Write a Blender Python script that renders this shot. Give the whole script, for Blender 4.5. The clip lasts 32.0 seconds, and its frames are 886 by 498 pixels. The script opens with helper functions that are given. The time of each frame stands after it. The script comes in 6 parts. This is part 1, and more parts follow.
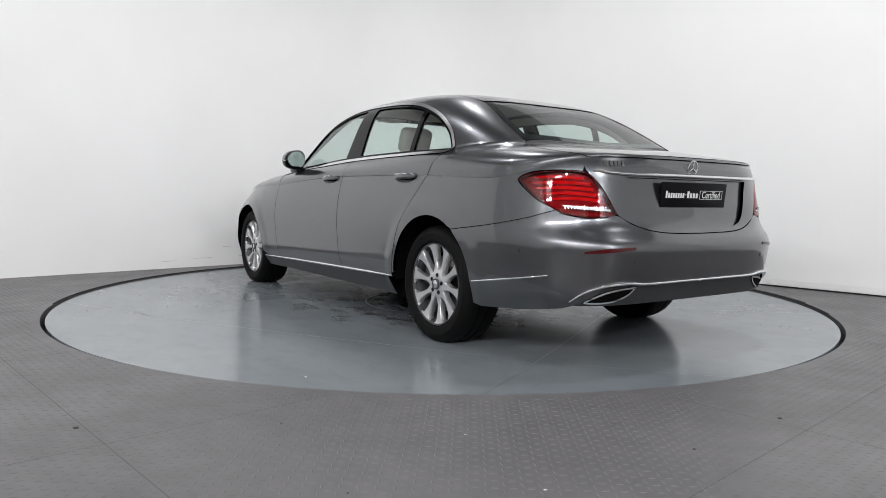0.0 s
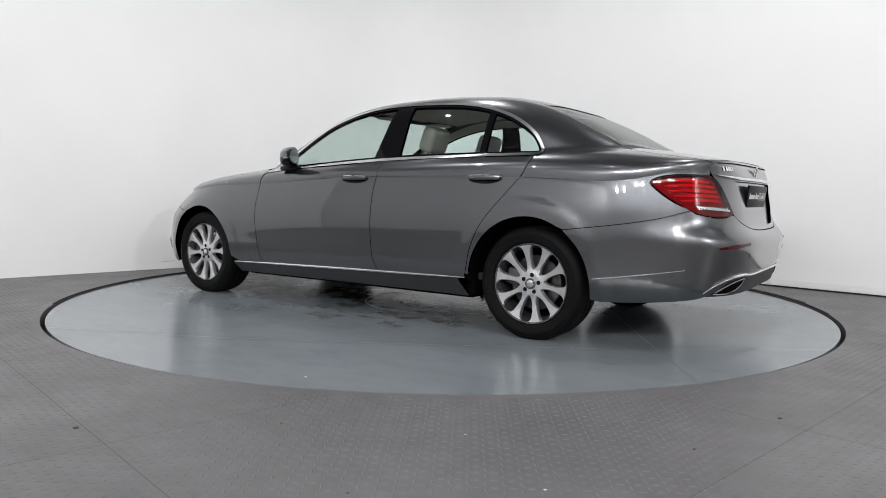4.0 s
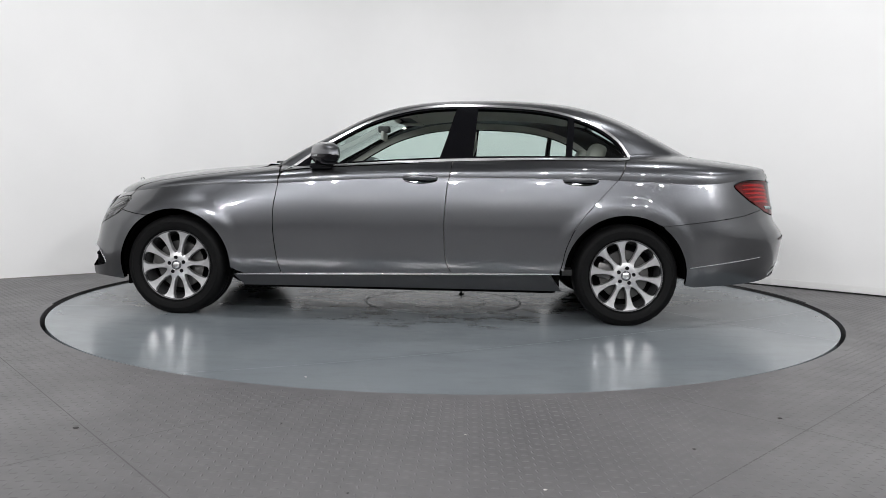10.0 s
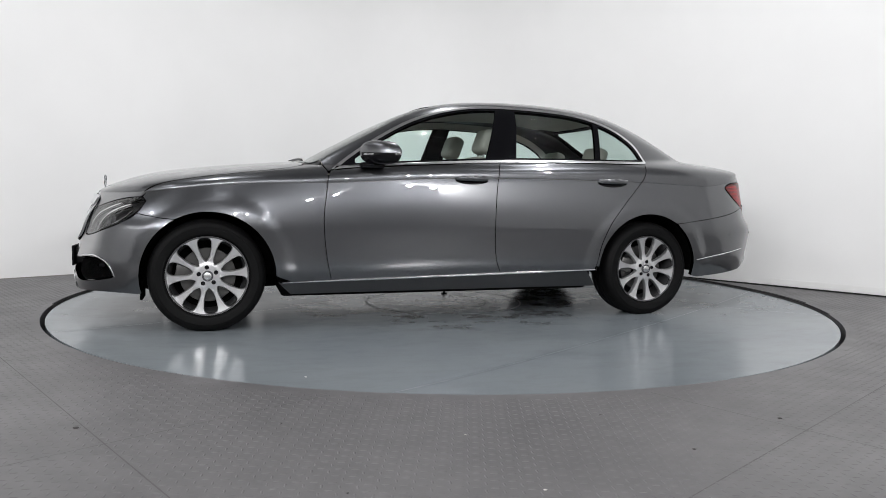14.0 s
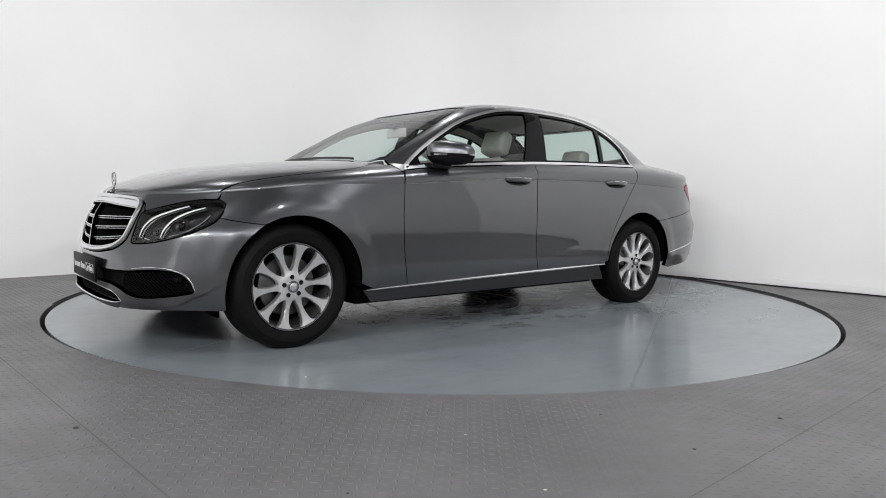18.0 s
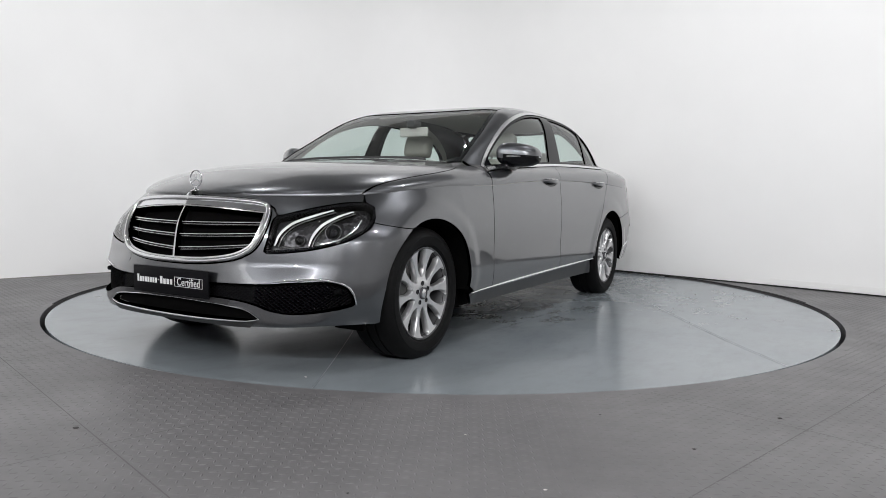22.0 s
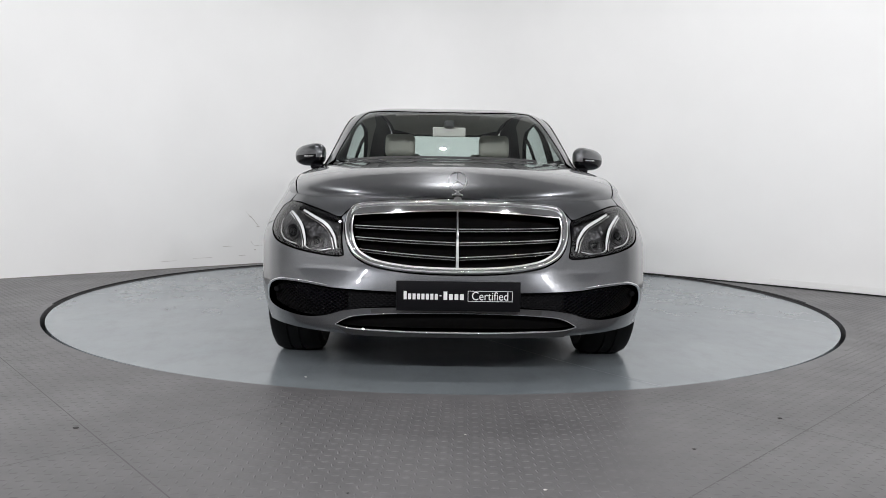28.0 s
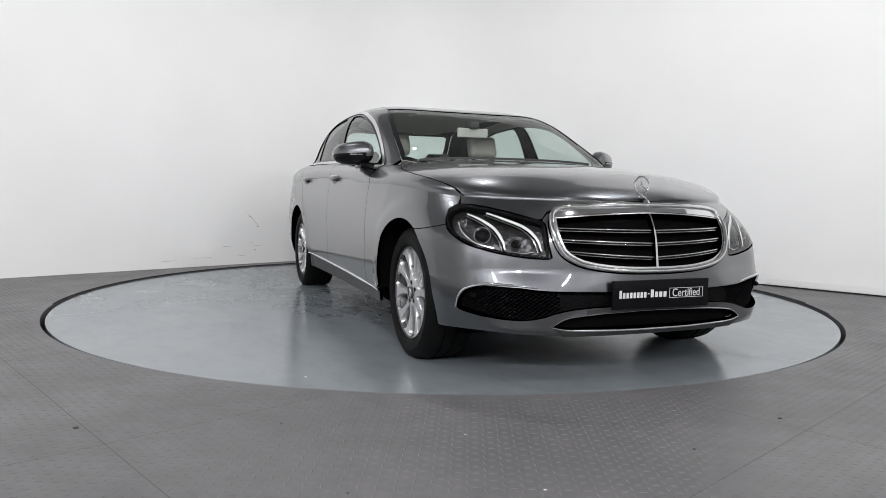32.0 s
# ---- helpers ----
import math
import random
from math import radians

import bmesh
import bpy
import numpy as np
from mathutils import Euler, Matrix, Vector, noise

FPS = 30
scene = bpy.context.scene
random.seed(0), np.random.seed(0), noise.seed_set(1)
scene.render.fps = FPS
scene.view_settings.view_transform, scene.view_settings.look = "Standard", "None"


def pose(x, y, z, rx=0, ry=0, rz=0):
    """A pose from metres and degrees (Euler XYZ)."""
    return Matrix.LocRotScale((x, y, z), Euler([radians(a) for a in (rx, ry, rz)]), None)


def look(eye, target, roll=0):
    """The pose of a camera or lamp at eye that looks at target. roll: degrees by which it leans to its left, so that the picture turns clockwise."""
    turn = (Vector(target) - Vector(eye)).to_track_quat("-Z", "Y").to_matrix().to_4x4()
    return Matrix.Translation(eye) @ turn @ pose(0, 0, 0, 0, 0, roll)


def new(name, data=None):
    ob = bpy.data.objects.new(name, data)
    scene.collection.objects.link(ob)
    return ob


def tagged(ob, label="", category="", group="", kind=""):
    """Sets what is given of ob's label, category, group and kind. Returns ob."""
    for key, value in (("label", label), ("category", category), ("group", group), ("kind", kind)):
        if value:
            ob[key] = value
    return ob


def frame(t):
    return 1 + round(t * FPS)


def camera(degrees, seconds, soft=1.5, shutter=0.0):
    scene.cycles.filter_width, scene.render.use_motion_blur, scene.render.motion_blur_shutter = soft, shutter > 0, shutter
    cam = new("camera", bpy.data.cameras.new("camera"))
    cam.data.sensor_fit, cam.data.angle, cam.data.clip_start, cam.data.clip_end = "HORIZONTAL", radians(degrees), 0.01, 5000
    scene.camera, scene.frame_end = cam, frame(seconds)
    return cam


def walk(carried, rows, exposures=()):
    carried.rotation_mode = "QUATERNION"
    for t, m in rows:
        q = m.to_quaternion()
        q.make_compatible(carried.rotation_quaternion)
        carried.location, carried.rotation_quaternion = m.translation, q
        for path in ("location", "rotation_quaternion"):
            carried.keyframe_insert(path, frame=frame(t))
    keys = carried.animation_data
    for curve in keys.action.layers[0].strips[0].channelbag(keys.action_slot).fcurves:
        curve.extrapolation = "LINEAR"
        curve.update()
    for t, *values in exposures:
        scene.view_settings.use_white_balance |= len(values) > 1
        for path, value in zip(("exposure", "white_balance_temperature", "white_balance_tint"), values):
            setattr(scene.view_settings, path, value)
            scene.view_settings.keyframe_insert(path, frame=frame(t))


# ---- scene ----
import collections

# One fixed camera before a turntable; metres, the turntable's axis is the z axis.
cam = camera(64.82, 32.0, soft=0.6)
EYE = (0.0, -5.40, 0.788)
AIM = (EYE[0] - 0.00118, EYE[1] + 1.0, EYE[2] - math.tan(radians(4.477)))
walk(cam, [(0.0, look(EYE, AIM, 0.923)), (32.0, look(EYE, AIM, 0.923))],
     exposures=[(0.0, 0.0), (32.0, 0.0)])

# ---- light: a closed white studio with ceiling lamps ----
world = bpy.data.worlds.new("studio_world")
world.use_nodes = True
world.node_tree.nodes["Background"].inputs[0].default_value = (0.9, 0.95, 1.0, 1)
world.node_tree.nodes["Background"].inputs[1].default_value = 0.02
scene.world = world
CEIL = 3.9


def ceiling_lamp(x, y, z, power, size, tilt=(0, 0)):
    data = bpy.data.lights.new("ceiling_light_beam", "AREA")
    data.shape, data.size, data.energy = "DISK", size, power
    data.color = (0.985, 0.985, 1.0)
    ob = new("ceiling_light_beam", data)
    ob.matrix_basis = look((x, y, z), (x + tilt[0], y + tilt[1], z - 1))
    return ob


# spots over the turntable and the floor before it; the last three, added unseen, brighten the opposite wall
for sx, sy, tx, ty, pw in [(-2.1, -1.0, 0.1, 0.1, 29), (2.1, -1.0, -0.1, 0.1, 33), (-1.2, -3.4, 0.0, 0.0, 9), (1.2, -3.4, 0.0, 0.0, 9), (0.0, 0.8, 0.0, -0.1, 28),
                           (-3.6, -3.2, 0.1, 0.2, 25), (3.6, -3.2, -0.1, 0.2, 29), (-2.8, -10.4, 0.0, -0.3, 29), (0.0, -10.4, 0.0, -0.3, 29), (2.8, -10.4, 0.0, -0.3, 29)]:
    ceiling_lamp(sx, sy, CEIL - 0.07, pw, 0.08, (tx, ty))
# heads in pairs on bars at the far end of the studio, turned to the white walls
for sx, tx, pw in [(-5.0, -0.2, 132), (-3.0, 0.0, 106), (-1.0, 0.0, 98), (1.0, 0.0, 96), (3.0, 0.0, 28), (5.4, 0.2, 164)]:
    for dx in (-0.3, 0.3):
        ceiling_lamp(sx + dx, -8.6 - dx * 0.3, CEIL - 0.07, pw * 0.5, 0.12, (tx, 3.0))


# ---- materials ----
def mat(name, color=(0.5, 0.5, 0.5), rough=0.5, metal=0.0, **kw):
    m = bpy.data.materials.new(name)
    m.use_nodes = True
    b = m.node_tree.nodes["Principled BSDF"]
    b.inputs["Base Color"].default_value = (*color, 1)
    b.inputs["Roughness"].default_value = rough
    b.inputs["Metallic"].default_value = metal
    for k, v in kw.items():
        b.inputs[k.replace("_", " ")].default_value = v
    return m


def nodes(m):
    return m.node_tree.nodes, m.node_tree.links, m.node_tree.nodes["Principled BSDF"]


def noise_tex(m, scale, detail=4.0, rough=0.55, stretch=(1, 1, 1), coord="Object"):
    n, l, b = nodes(m)
    tc, mp, nz = n.new("ShaderNodeTexCoord"), n.new("ShaderNodeMapping"), n.new("ShaderNodeTexNoise")
    mp.inputs["Scale"].default_value = stretch
    nz.inputs["Scale"].default_value, nz.inputs["Detail"].default_value = scale, detail
    nz.inputs["Roughness"].default_value = rough
    l.new(tc.outputs[coord], mp.inputs[0])
    l.new(mp.outputs[0], nz.inputs[0])
    return nz.outputs[0]


def ramp(m, fac, stops):
    n, l, b = nodes(m)
    r = n.new("ShaderNodeValToRGB")
    while len(r.color_ramp.elements) < len(stops):
        r.color_ramp.elements.new(0.5)
    for e, (pos, col) in zip(r.color_ramp.elements, stops):
        e.position, e.color = pos, (*col, 1)
    l.new(fac, r.inputs[0])
    return r.outputs[0]


def mix(m, fac, a, b2, mode="MIX"):
    n, l, b = nodes(m)
    x = n.new("ShaderNodeMix")
    x.data_type, x.blend_type = "RGBA", mode
    for sock, v in ((x.inputs[0], fac), (x.inputs[6], a), (x.inputs[7], b2)):
        if isinstance(v, (int, float)):
            sock.default_value = v
        elif isinstance(v, tuple):
            sock.default_value = (*v, 1)
        else:
            l.new(v, sock)
    return x.outputs[2]


def bump(m, height, strength, dist=0.002):
    n, l, b = nodes(m)
    bp = n.new("ShaderNodeBump")
    bp.inputs["Strength"].default_value, bp.inputs["Distance"].default_value = strength, dist
    l.new(height, bp.inputs["Height"])
    l.new(bp.outputs[0], b.inputs["Normal"])


def grey(v):
    return (v, v, v)


# white painted plaster with faint dirt clouds
m_wall = mat("white_wall_paint", (0.8, 0.8, 0.79), 0.55)
_c = ramp(m_wall, noise_tex(m_wall, 0.9, 3), [(0.3, (0.79, 0.79, 0.785)), (0.7, (0.83, 0.83, 0.825))])
nodes(m_wall)[1].new(_c, nodes(m_wall)[2].inputs["Base Color"])
bump(m_wall, noise_tex(m_wall, 60, 3), 0.15, 0.001)
m_ceil = mat("ceiling_paint", (0.13, 0.13, 0.13), 0.8)
_c = ramp(m_ceil, noise_tex(m_ceil, 1.2, 3), [(0.3, (0.33, 0.33, 0.33)), (0.7, (0.38, 0.38, 0.38))])
nodes(m_ceil)[1].new(_c, nodes(m_ceil)[2].inputs["Base Color"])

m_back = mat("pale_studio_wall", (0.74, 0.74, 0.74), 0.7)
_c = ramp(m_back, noise_tex(m_back, 0.7, 3), [(0.3, (0.71, 0.71, 0.71)), (0.7, (0.77, 0.77, 0.765))])
nodes(m_back)[1].new(_c, nodes(m_back)[2].inputs["Base Color"])

# grey painted steel floor
m_floor = mat("grey_floor_steel", (0.17, 0.165, 0.17), 0.42, 0.0, Specular_IOR_Level=0.45)
_a = ramp(m_floor, noise_tex(m_floor, 0.8, 5, 0.6), [(0.3, (0.108, 0.105, 0.108)), (0.7, (0.146, 0.142, 0.145))])
_b = ramp(m_floor, noise_tex(m_floor, 9, 6, 0.7), [(0.35, (0.82, 0.82, 0.82)), (0.65, (1.05, 1.04, 1.03))])
nodes(m_floor)[1].new(mix(m_floor, 0.7, _a, _b, "MULTIPLY"), nodes(m_floor)[2].inputs["Base Color"])
_r = ramp(m_floor, noise_tex(m_floor, 2.2, 5, 0.65), [(0.3, grey(0.36)), (0.7, grey(0.52))])
nodes(m_floor)[1].new(_r, nodes(m_floor)[2].inputs["Roughness"])
bump(m_floor, noise_tex(m_floor, 25, 4), 0.12, 0.002)

# blue-grey turntable paint, worn glossy, oil-stained round the middle
m_disc = mat("turntable_paint", (0.24, 0.27, 0.285), 0.22, 0.0, Specular_IOR_Level=0.75)
_a = ramp(m_disc, noise_tex(m_disc, 1.1, 4, 0.55), [(0.3, (0.205, 0.232, 0.252)), (0.7, (0.248, 0.274, 0.290))])
_b = ramp(m_disc, noise_tex(m_disc, 4.0, 9, 0.72, (1, 2.2, 1)), [(0.34, (0.80, 0.81, 0.80)), (0.52, (1.0, 1.0, 1.0))])
_col = mix(m_disc, 0.5, _a, _b, "MULTIPLY")
_n, _l, _p = nodes(m_disc)
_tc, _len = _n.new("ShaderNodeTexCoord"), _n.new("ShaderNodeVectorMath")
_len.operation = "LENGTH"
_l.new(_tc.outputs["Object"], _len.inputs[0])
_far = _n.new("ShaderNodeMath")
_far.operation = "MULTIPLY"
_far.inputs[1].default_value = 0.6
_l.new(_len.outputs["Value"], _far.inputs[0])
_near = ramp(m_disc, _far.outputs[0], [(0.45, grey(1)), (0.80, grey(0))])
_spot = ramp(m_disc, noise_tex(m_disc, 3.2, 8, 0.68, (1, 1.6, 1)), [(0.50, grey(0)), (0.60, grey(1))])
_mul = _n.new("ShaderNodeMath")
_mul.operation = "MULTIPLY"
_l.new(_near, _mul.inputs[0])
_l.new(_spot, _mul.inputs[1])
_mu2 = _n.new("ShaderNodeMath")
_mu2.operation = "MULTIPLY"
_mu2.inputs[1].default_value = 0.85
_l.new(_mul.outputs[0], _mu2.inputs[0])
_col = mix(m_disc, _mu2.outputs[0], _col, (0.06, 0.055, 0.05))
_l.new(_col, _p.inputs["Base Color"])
_r = ramp(m_disc, noise_tex(m_disc, 3.0, 6, 0.7), [(0.3, grey(0.13)), (0.7, grey(0.25))])
_l.new(_r, _p.inputs["Roughness"])
bump(m_disc, noise_tex(m_disc, 9, 5), 0.06, 0.002)
m_black = mat("black_rubber", (0.015, 0.015, 0.015), 0.6)
# near-black: puts the shade of hollows into colour; underbody parts use it too
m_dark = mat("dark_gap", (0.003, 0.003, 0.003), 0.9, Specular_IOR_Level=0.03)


# ---- mesh helpers ----
def mesh_object(name, verts, faces, material=None, parent=None, label="", smooth=False, normals=None):
    me = bpy.data.meshes.new(name)
    me.from_pydata([tuple(v) for v in verts], [], [tuple(f) for f in faces])
    if material:
        me.materials.append(material)
    if smooth or normals is not None:
        me.polygons.foreach_set("use_smooth", [True] * len(me.polygons))
    me.update()
    if normals is not None:
        me.normals_split_custom_set_from_vertices([tuple(n) for n in normals])
    ob = new(name, me)
    if parent:
        ob.parent = parent
    if label:
        tagged(ob, label)
    return ob


def part(name, bm, material, parent, label="", smooth=True):
    me = bpy.data.meshes.new(name)
    bm.normal_update()
    bm.to_mesh(me)
    bm.free()
    if material:
        me.materials.append(material)
    if smooth:
        me.polygons.foreach_set("use_smooth", [True] * len(me.polygons))
        me.set_sharp_from_angle(angle=radians(38))
    ob = new(name, me)
    if parent:
        ob.parent = parent
    if label:
        tagged(ob, label)
    return ob


def add_box(bm, x0, x1, y0, y1, z0, z1, bevel=0.0, m=None):
    r = bmesh.ops.create_cube(bm, size=1)
    vs = r["verts"]
    bmesh.ops.scale(bm, vec=(x1 - x0, y1 - y0, z1 - z0), verts=vs)
    bmesh.ops.translate(bm, vec=((x0 + x1) / 2, (y0 + y1) / 2, (z0 + z1) / 2), verts=vs)
    if bevel:
        es = list({e for v in vs for e in v.link_edges})
        r2 = bmesh.ops.bevel(bm, geom=es, offset=bevel, segments=2, affect="EDGES", profile=0.5)
        vs = [v for v in r2["verts"]]
    if m is not None:
        bmesh.ops.transform(bm, matrix=m, verts=list({v for v in vs if v.is_valid}))


def lathe(bm, profile, seg, axis="Y", arc=None):
    """Turns a profile of (radius, along) round an axis."""
    rings = []
    for i in range(seg):
        a = 2 * math.pi * i / seg
        ring = []
        for r, h in profile:
            c, s = r * math.cos(a), r * math.sin(a)
            ring.append(bm.verts.new((c, h, s) if axis == "Y" else (c, s, h)))
        rings.append(ring)
    for i in range(seg):
        a, b = rings[i], rings[(i + 1) % seg]
        for k in range(len(profile) - 1):
            bm.faces.new((a[k], b[k], b[k + 1], a[k + 1]))


# ---- the studio ----
DISH = 0.042
R_DISC, R_PIT, Z_FLOOR = 2.70, 2.727, 0.009


def disc_z(r):
    return -DISH * (1 - (r / R_DISC) ** 4)


def sheet_with_hole():
    ang = [2 * math.pi * i / 160 for i in range(160)]
    verts = [(R_PIT * math.cos(a), R_PIT * math.sin(a), Z_FLOOR) for a in ang]
    verts += [(R_PIT * math.cos(a), R_PIT * math.sin(a), Z_FLOOR - 0.16) for a in ang]
    verts += [(4.2 * math.cos(a), 4.2 * math.sin(a), Z_FLOOR) for a in ang]
    verts += [(14 * math.cos(a), 14 * math.sin(a), Z_FLOOR) for a in ang]
    f = []
    for i in range(160):
        j = (i + 1) % 160
        f += [(i, j, 160 + j, 160 + i), (320 + i, 320 + j, j, i), (480 + i, 480 + j, 320 + j, 320 + i)]
    return verts, f


floor = mesh_object("floor", *sheet_with_hole(), m_floor)
tagged(floor, "grey painted steel floor plates with raised tread marks", "floor", kind="structure")
pit = mesh_object("floor_pit", [(3 * math.cos(a * 0.1 * math.pi), 3 * math.sin(a * 0.1 * math.pi), -0.15) for a in range(20)], [tuple(range(20))], m_dark)
tagged(pit, "dark pit under the turntable", "floor", kind="structure")

# the walls: two long walls that meet in a wide rounded corner behind the turntable
cx, cy_ = -0.157, 3.84
d1, d2 = Vector((-0.732, -0.681)), Vector((0.725, -0.689))
TAN = 1.75


def wall_path():
    c = Vector((cx, cy_))
    pts = [c + d1 * 8.2, c + d1 * 5.0, c + d1 * TAN]
    a, b = c + d1 * TAN, c + d2 * TAN
    for i in range(1, 24):
        t = i / 24
        pts.append((1 - t) ** 2 * a + 2 * t * (1 - t) * (c * 0.93 + (a + b) / 2 * 0.07) + t * t * b)
    pts += [b, c + d2 * 5.0, c + d2 * 8.2]
    return pts


def upright(name, pts, z0, z1, thick, label, material=None):
    verts, faces = [], []
    n = len(pts)
    outs = []
    for i, q in enumerate(pts):
        t = (pts[min(i + 1, n - 1)] - pts[max(i - 1, 0)]).normalized()
        outs.append(q + Vector((-t.y, t.x)) * thick)
    for q, o in zip(pts, outs):
        verts += [(q.x, q.y, z0), (q.x, q.y, z1), (o.x, o.y, z1), (o.x, o.y, z0)]
    for i in range(n - 1):
        a, b = 4 * i, 4 * i + 4
        faces += [(a, b, b + 1, a + 1), (a + 1, b + 1, b + 2, a + 2), (a + 2, b + 2, b + 3, a + 3)]
    ob = mesh_object(name, verts, faces, material or m_wall, smooth=n > 4)
    if n > 4:
        ob.data.set_sharp_from_angle(angle=radians(30))
    return tagged(ob, label, "wall", kind="structure")


wp = wall_path()
upright("wall_back", wp, -0.1, CEIL + 0.1, 0.15, "white plastered studio wall with a wide rounded corner")
e0, e1 = wp[0], wp[-1]
upright("wall_front", [e1 + Vector((0.1, 0)), Vector((e1.x, -11.4)), Vector((e0.x, -11.4)), e0 - Vector((0.1, 0))][0:4], -0.1, CEIL + 0.1, 0.15, "pale painted studio wall opposite the rounded corner", m_back)
bm = bmesh.new()
add_box(bm, -8, 8, -12, 6, CEIL, CEIL + 0.12)
ceiling = part("ceiling", bm, m_ceil, None, smooth=False)
tagged(ceiling, "plain grey painted studio ceiling", "ceiling", kind="structure")


# ---- turntable ----
def disc_mesh():
    rr = [0.0, 0.4, 0.8, 1.2, 1.5, 1.8, 2.0, 2.2, 2.35, 2.5, 2.6, 2.66, R_DISC]
    n = 160
    verts, faces = [(0, 0, disc_z(0))], []
    for r in rr[1:]:
        verts += [(r * math.cos(2 * math.pi * i / n), r * math.sin(2 * math.pi * i / n), disc_z(r)) for i in range(n)]
    verts += [(R_DISC * math.cos(2 * math.pi * i / n), R_DISC * math.sin(2 * math.pi * i / n), -0.12) for i in range(n)]
    faces += [(0, 1 + i, 1 + (i + 1) % n) for i in range(n)]
    for k in range(len(rr) - 1):
        a, b = 1 + k * n, 1 + (k + 1) * n
        faces += [(a + i, b + i, b + (i + 1) % n, a + (i + 1) % n) for i in range(n)]
    return verts, faces


turntable = new("turntable")
tagged(turntable, "round blue-grey painted steel car turntable, scuffed and stained", "turntable")
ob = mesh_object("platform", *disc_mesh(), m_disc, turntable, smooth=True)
ob.data.set_sharp_from_angle(angle=radians(40))

# ---- car materials ----
m_paint = mat("grey_metallic_paint", (0.085, 0.088, 0.095), 0.30, 0.95, Coat_Weight=1.0, Coat_Roughness=0.006, Coat_IOR=1.75)
_f = ramp(m_paint, noise_tex(m_paint, 900, 1), [(0.35, (0.066, 0.0685, 0.0745)), (0.65, (0.104, 0.107, 0.115))])
nodes(m_paint)[1].new(_f, nodes(m_paint)[2].inputs["Base Color"])
m_chrome = mat("chrome", (0.82, 0.83, 0.84), 0.06, 1.0)
m_trim = mat("bright_trim", (0.80, 0.81, 0.82), 0.06, 1.0)
m_satin = mat("satin_aluminium", (0.72, 0.72, 0.72), 0.22, 1.0)
m_gloss = mat("gloss_black_trim", (0.004, 0.004, 0.005), 0.02, 0.0, Specular_IOR_Level=0.18)
m_dlo = mat("window_chrome", (0.82, 0.82, 0.83), 0.22, 1.0)
m_plastic = mat("black_plastic", (0.018, 0.018, 0.019), 0.5)
m_tyre = mat("tyre_rubber", (0.0032, 0.0032, 0.0034), 0.6, Specular_IOR_Level=0.12)
bump(m_tyre, noise_tex(m_tyre, 180, 2), 0.2, 0.001)
# sill darker than the body paint: the shade under the doors is in its colour
m_sill = mat("shade_dark_sill", (0.020, 0.021, 0.023), 0.32, 0.0, Specular_IOR_Level=0.4)
m_alloy = mat("alloy_silver_paint", (0.60, 0.60, 0.605), 0.30, 0.85, Coat_Weight=0.6, Coat_Roughness=0.04)
# wheel alloy coloured darker, to hold the shade behind the spokes
m_barrel = mat("rim_barrel", (0.11, 0.11, 0.113), 0.45, 0.8)
m_steel = mat("brake_steel", (0.10, 0.098, 0.096), 0.4, 1.0)
m_red = mat("red_lamp_lens", (0.05, 0.0008, 0.002), 0.03, 0.0, Specular_IOR_Level=0.5)
m_redlit = mat("red_lamp_guide", (0.62, 0.03, 0.04), 0.5, 0.0, Specular_IOR_Level=0.3)
m_redbody = mat("red_lamp_housing", (0.15, 0.006, 0.010), 0.35, 0.0, Specular_IOR_Level=0.4)
m_white = mat("clear_lamp_lens", (0.50, 0.48, 0.48), 0.25, 0.2, Coat_Weight=0.4)
m_leather = mat("beige_leather", (0.37, 0.355, 0.32), 0.5)
bump(m_leather, noise_tex(m_leather, 220, 3), 0.25, 0.001)
m_lining = mat("light_roof_lining", (0.55, 0.53, 0.5), 0.85)
m_dash = mat("dark_dashboard", (0.03, 0.03, 0.03), 0.55)


def glass_mat(name, color, rough=0.0):
    m = bpy.data.materials.new(name)
    m.use_nodes = True
    n, l = m.node_tree.nodes, m.node_tree.links
    n.remove(n["Principled BSDF"])
    t, g, x = n.new("ShaderNodeBsdfTransparent"), n.new("ShaderNodeBsdfGlossy"), n.new("ShaderNodeMixShader")
    lw, pw, ad = n.new("ShaderNodeLayerWeight"), n.new("ShaderNodeMath"), n.new("ShaderNodeMath")
    lw.inputs["Blend"].default_value = 0.5
    pw.operation, ad.operation = "POWER", "MULTIPLY_ADD"
    pw.inputs[1].default_value = 4.0
    ad.inputs[1].default_value, ad.inputs[2].default_value = 0.8, 0.05
    t.inputs[0].default_value = (*color, 1)
    g.inputs["Roughness"].default_value = rough
    l.new(lw.outputs["Facing"], pw.inputs[0])
    l.new(pw.outputs[0], ad.inputs[0])
    l.new(ad.outputs[0], x.inputs[0])
    l.new(t.outputs[0], x.inputs[1])
    l.new(g.outputs[0], x.inputs[2])
    l.new(x.outputs[0], n["Material Output"].inputs[0])
    return m


m_glass = glass_mat("green_tinted_glass", (0.82, 0.912, 0.880))
m_screen = glass_mat("windscreen_glass", (0.83, 0.900, 0.872))
m_lens = glass_mat("headlamp_glass", (0.93, 0.93, 0.93))
m_redglass = glass_mat("red_lens_glass", (0.74, 0.03, 0.045))

# ---- the car's surfaces, x forward, y to its left, z up from the tyres' contact ----
HALF = math.pi / 2
HUB_F, HUB_R = (1.470, 0.329), (-1.471, 0.321)
ARCH_F, ARCH_R = (1.462, 0.327, 0.377), (-1.458, 0.322, 0.386)


